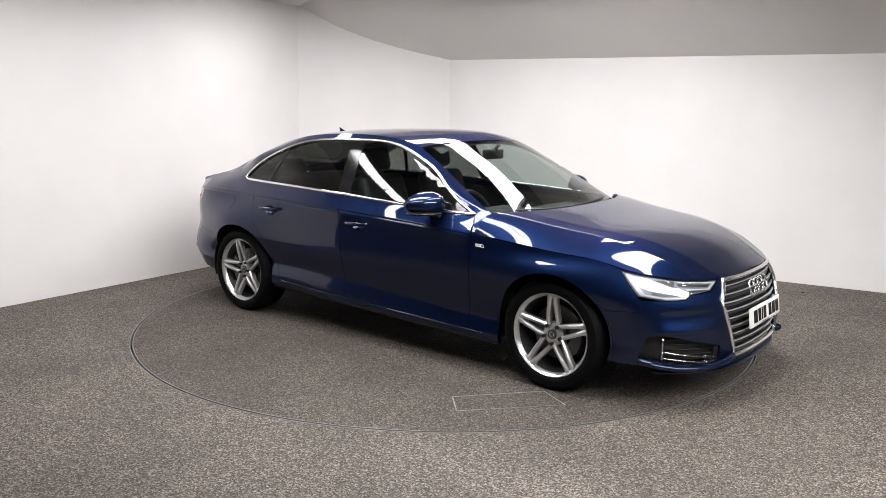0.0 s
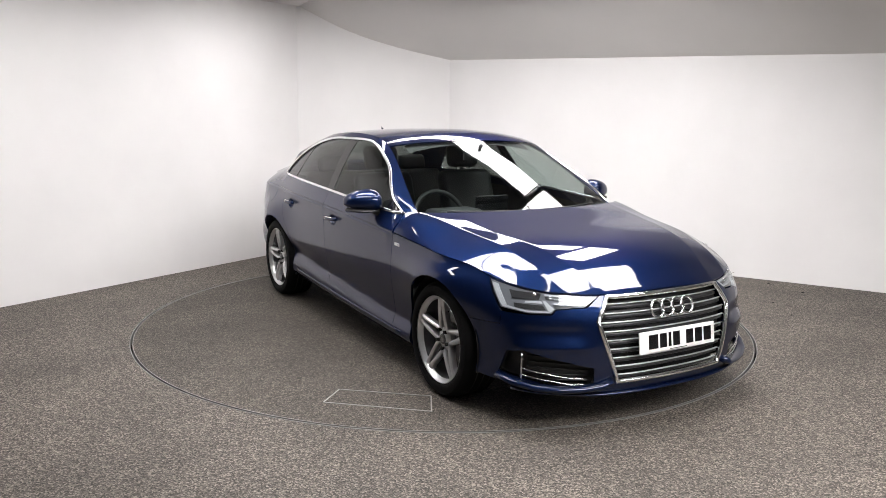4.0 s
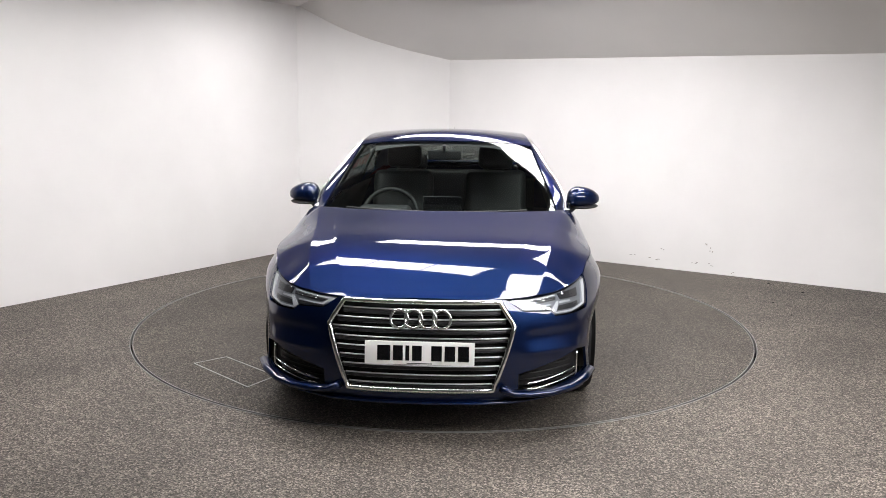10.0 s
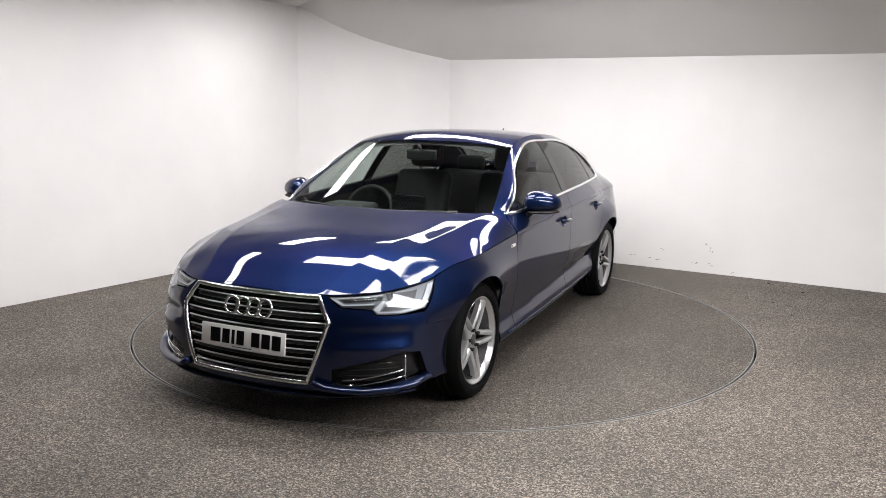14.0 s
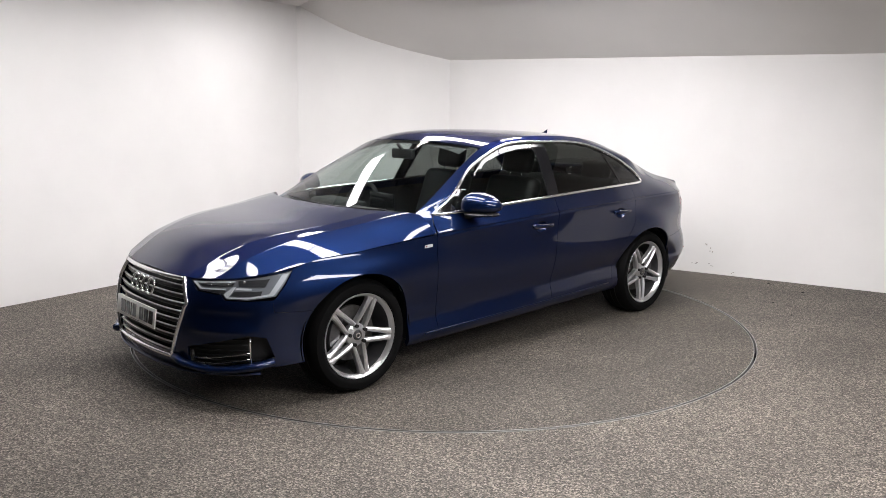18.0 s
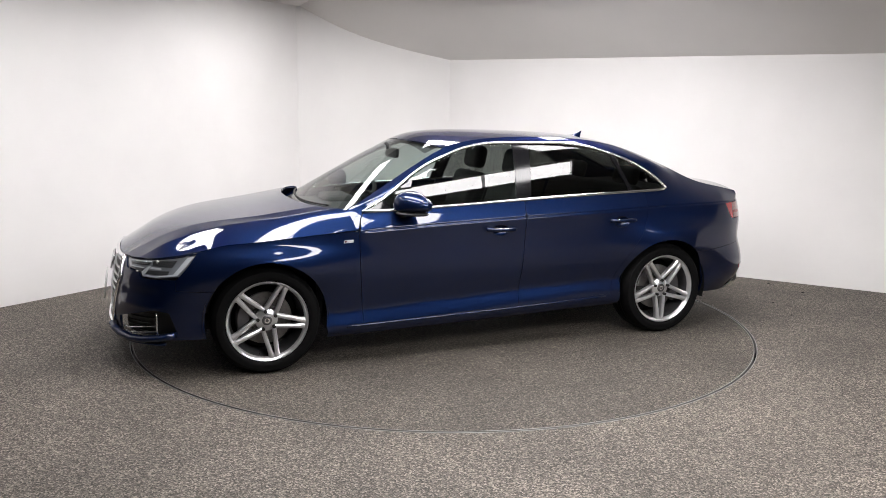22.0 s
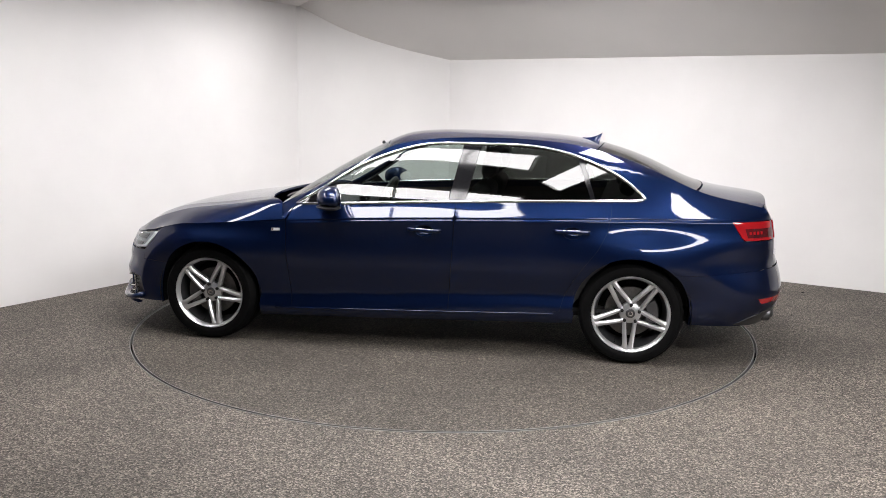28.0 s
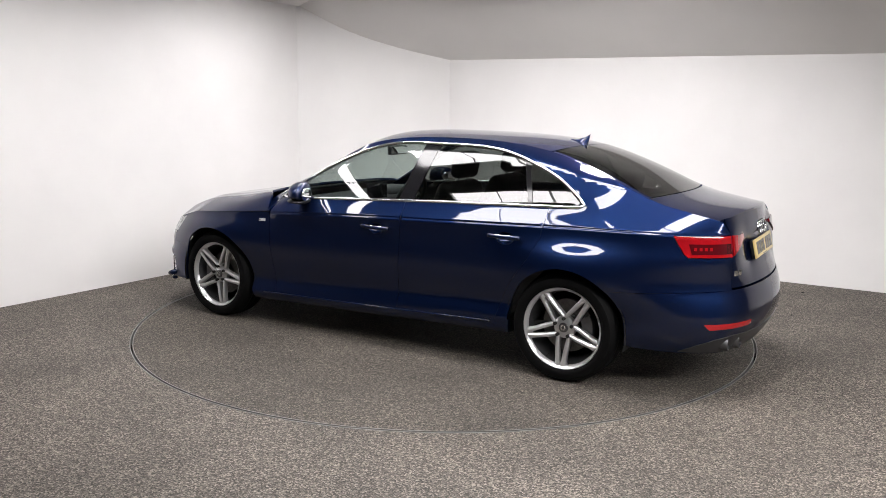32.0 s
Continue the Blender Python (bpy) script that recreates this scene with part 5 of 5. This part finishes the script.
def mirror_unit(s):
    bm = bmesh.new()
    bmesh.ops.create_uvsphere(bm, u_segments=28, v_segments=18, radius=1)
    for v in bm.verts:
        x, y, z = v.co
        e = 0.78
        x, y, z = [math.copysign(abs(c) ** e, c) for c in (x, y, z)]
        if x < 0:
            x *= 0.42
        taper = 1 - 0.42 * max(0, y * 0.5 + 0.5) ** 1.6
        z = z if z > 0 else 0.55 * z
        v.co = (0.118 * x * (0.5 + 0.5 * taper) - 0.034 * y, s * (0.112 * y), 0.098 * z * taper - 0.018)
    bmesh.ops.recalc_face_normals(bm, faces=bm.faces)
    m = part("door_mirror", bm, PAINT, car, "blue door mirror with a black foot", sharp=60)
    m.location = (0.50, s * 0.945, 1.008)
    bm = bmesh.new()
    bmesh.ops.create_uvsphere(bm, u_segments=24, v_segments=12, radius=1)
    for v in bm.verts:
        x, y, z = v.co
        if x < 0:
            x *= 0.45
        v.co = (0.116 * x - 0.028 * y, s * 0.104 * y, 0.018 * z - 0.062)
    part("mirror_base", bm, BLACK, m, sharp=60)
    bm = bmesh.new()
    bmesh.ops.create_uvsphere(bm, u_segments=20, v_segments=10, radius=1)
    for v in bm.verts:
        x, y, z = v.co
        v.co = (0.008 * x - 0.047 - 0.030 * y, s * 0.088 * y, 0.044 * z - 0.012)
    part("mirror_glass", bm, MIRROR, m, sharp=60)
    tube("indicator", [(0.10 * math.cos(a) - 0.03 * math.sin(a) * 1.0, s * 0.106 * math.sin(a), -0.014) for a in np.linspace(-0.3, 1.35, 12)], 0.006, LAMPGREY, m, False, 6)
    tube("mirror_foot", [(0.02, -s * 0.05, -0.045), (0.045, -s * 0.075, -0.072), (0.07, -s * 0.105, -0.098), (0.075, -s * 0.125, -0.102)], 0.027, BLACK, m, False, 10, 0.8)
    # corner trim where the foot stands
    panel("mirror_trim", [(0.80, 0.952), (0.62, 0.960), (0.665, 1.018), (0.70, 1.0)], side, GLOSSBLACK, car, 0.03, 0, 0.006, mirror=(s,), depth=-0.002)


build_sides()


# ---- inside ----
def cushion(bm, x0, x1, y0, y1, z0, z1, r):
    vs = box(bm, x0, x1, y0, y1, z0, z1)
    es = list({e for v in vs for e in v.link_edges})
    bmesh.ops.bevel(bm, geom=es, offset=r, segments=4, profile=0.5, affect="EDGES")


def build_seat(y):
    bm = bmesh.new()
    cushion(bm, -0.27, 0.25, -0.25, 0.25, -0.08, 0.08, 0.06)
    seat = part("seat", bm, SEATMAT, car, "black front seat with a tall back", sharp=50)
    seat.location = (0.02, y, 0.50)
    bm = bmesh.new()
    cushion(bm, -0.07, 0.07, -0.235, 0.235, 0, 0.60, 0.06)
    o = part("backrest", bm, SEATMAT, seat, sharp=50)
    o.location, o.rotation_euler = (-0.25, 0, 0.03), (0, radians(-20), 0)
    bm = bmesh.new()
    cushion(bm, -0.05, 0.05, -0.135, 0.135, 0, 0.18, 0.045)
    o = part("headrest", bm, SEATMAT, seat, sharp=50)
    o.location, o.rotation_euler = (-0.455, 0, 0.62), (0, radians(-12), 0)
    for k in (-0.06, 0.06):
        tube("headrest_post", [(-0.44, k, 0.56), (-0.46, k, 0.66)], 0.006, CHROME, seat)


def build_inside():
    build_seat(0.36)
    build_seat(-0.36)
    bm = bmesh.new()
    cushion(bm, -1.18, -0.70, -0.66, 0.66, 0.44, 0.60, 0.06)
    bench = part("rear_bench", bm, SEATMAT, car, "black rear bench seat", sharp=50)
    bm = bmesh.new()
    cushion(bm, -0.08, 0.08, -0.64, 0.64, 0, 0.52, 0.06)
    o = part("backrest", bm, SEATMAT, bench, sharp=50)
    o.location, o.rotation_euler = (-1.16, 0, 0.55), (0, radians(-22), 0)
    for y in (-0.38, 0.38):
        bm = bmesh.new()
        cushion(bm, -0.05, 0.05, -0.13, 0.13, 0, 0.14, 0.04)
        o = part("headrest", bm, SEATMAT, bench, sharp=50)
        o.location, o.rotation_euler = (-1.36, y, 1.03), (0, radians(-15), 0)
    bm = bmesh.new()
    cushion(bm, 0.55, 1.05, -0.68, 0.68, 0.62, 0.90, 0.07)
    dash = part("dashboard", bm, DASH, car, "dark grey dashboard", sharp=50)
    bm = bmesh.new()
    cushion(bm, 0.58, 0.80, -0.55, -0.20, 0.86, 0.945, 0.04)
    part("instrument_hood", bm, DASH, dash, sharp=50)
    bm = bmesh.new()
    cushion(bm, 0.545, 0.56, -0.13, 0.13, 0.88, 1.0, 0.005)
    part("screen", bm, GLOSSBLACK, dash)
    bm = bmesh.new()
    cushion(bm, -0.45, 0.60, -0.12, 0.12, 0.40, 0.62, 0.05)
    part("centre_console", bm, DASH, dash, sharp=50)
    # steering wheel on the right-hand side
    pts = []
    for i in range(36):
        a = 2 * math.pi * i / 36
        pts.append((0.42 + 0.06 + 0.185 * math.sin(a) * 0.42 * -1, -0.36 + 0.185 * math.cos(a), 0.86 + 0.185 * math.sin(a) * 0.905))
    sw = tube("steering_wheel", pts, 0.016, SEATMAT, car, True, 10, label="black steering wheel")
    bm = bmesh.new()
    cushion(bm, 0.46, 0.52, -0.44, -0.28, 0.80, 0.91, 0.025)
    part("wheel_boss", bm, DASH, sw, sharp=50)
    for a in (0, 180, 270):
        c, d = math.cos(radians(a)), math.sin(radians(a))
        tube("wheel_spoke", [(0.485, -0.36 + 0.05 * c, 0.86 + 0.05 * d), (0.48 - 0.07 * d, -0.36 + 0.18 * c, 0.86 + 0.165 * d)], 0.012, SATIN, sw)
    # inside mirror
    bm = bmesh.new()
    cushion(bm, -0.015, 0.015, -0.115, 0.115, -0.035, 0.035, 0.012)
    rv = part("inside_mirror", bm, BLACK, car, "black inside mirror", sharp=50)
    rv.location = (0.36, 0, 1.265)
    bm = bmesh.new()
    cushion(bm, -0.02, -0.0155, -0.105, 0.105, -0.028, 0.028, 0.002)
    part("mirror_glass", bm, MIRROR, rv)
    tube("mirror_arm", [(0.0, 0, 0.02), (0.05, 0, 0.07)], 0.012, BLACK, rv)
    # lining, door cards, parcel shelf
    li = [(0.30, -0.50), (0.30, 0.50), (-1.14, 0.48), (-1.14, -0.48)]
    panel("headlining", li, top, LINING, car, 0.08, 0, 0, depth=0.03, centre=(0, 0, 0.8))
    dc = [(0.80, 0.30), (0.80, 0.93), (-0.25, 0.975), (-0.25, 0.30)]
    panel("door_card", dc, side, DASH, car, 0.07, 0, 0, mirror=BOTH, depth=0.07)
    dc = [(-0.25, 0.30), (-0.25, 0.975), (-1.3, 1.0), (-1.3, 0.70), (-1.0, 0.30)]
    panel("door_card", dc, side, DASH, car, 0.07, 0, 0, mirror=BOTH, depth=0.07)
    bm = bmesh.new()
    box(bm, -1.86, -1.30, -0.60, 0.60, 0.98, 1.0, 0.005)
    part("parcel_shelf", bm, DASH, car)
    bm = bmesh.new()
    box(bm, -1.4, 1.1, -0.80, 0.80, 0.305, 0.33)
    part("cabin_floor", bm, GAPDARK, car)
    bm = bmesh.new()
    box(bm, 1.06, 1.10, -0.80, 0.80, 0.33, 0.86)
    part("bulkhead", bm, GAPDARK, car)
    bm = bmesh.new()
    box(bm, -1.42, -1.38, -0.72, 0.72, 0.33, 0.97)
    part("bulkhead", bm, GAPDARK, car)
    # scuttle and wipers
    base = [(1.155 - 0.14 * (abs(y) / 0.70) ** 2.2, y) for y in np.linspace(-0.735, 0.735, 21)]
    panel("scuttle", base + [(x - 0.13, y) for x, y in base[::-1]], top, BLACK, car, 0.04, 0, 0, depth=0.012, label="black scuttle panel under the windscreen")
    for y0, y1 in ((0.55, -0.02), (-0.02, -0.58)):
        pts = [tuple(top(np.array([1.045 - 0.12 * (abs(y) / 0.68) ** 2.2 - 0.012]), np.array([y]))[0] + np.array([0, 0, 0.012])) for y in np.linspace(y0, y1, 12)]
        tube("wiper", pts, 0.006, BLACK, car, False, 6)


build_inside()



def motions():
    rows, rows2 = [], []
    for t, a in TURN:
        c, s = math.cos(radians(a)), math.sin(radians(a))
        x, y = -AXIS[0], -AXIS[1]
        rows.append((t, pose(c * x - s * y, s * x + c * y, 0.0, 0, 0, a)))
        rows2.append((t, pose(0, 0, 0, 0, 0, a)))
    walk(car, rows)
    walk(turntable, rows2)


motions()
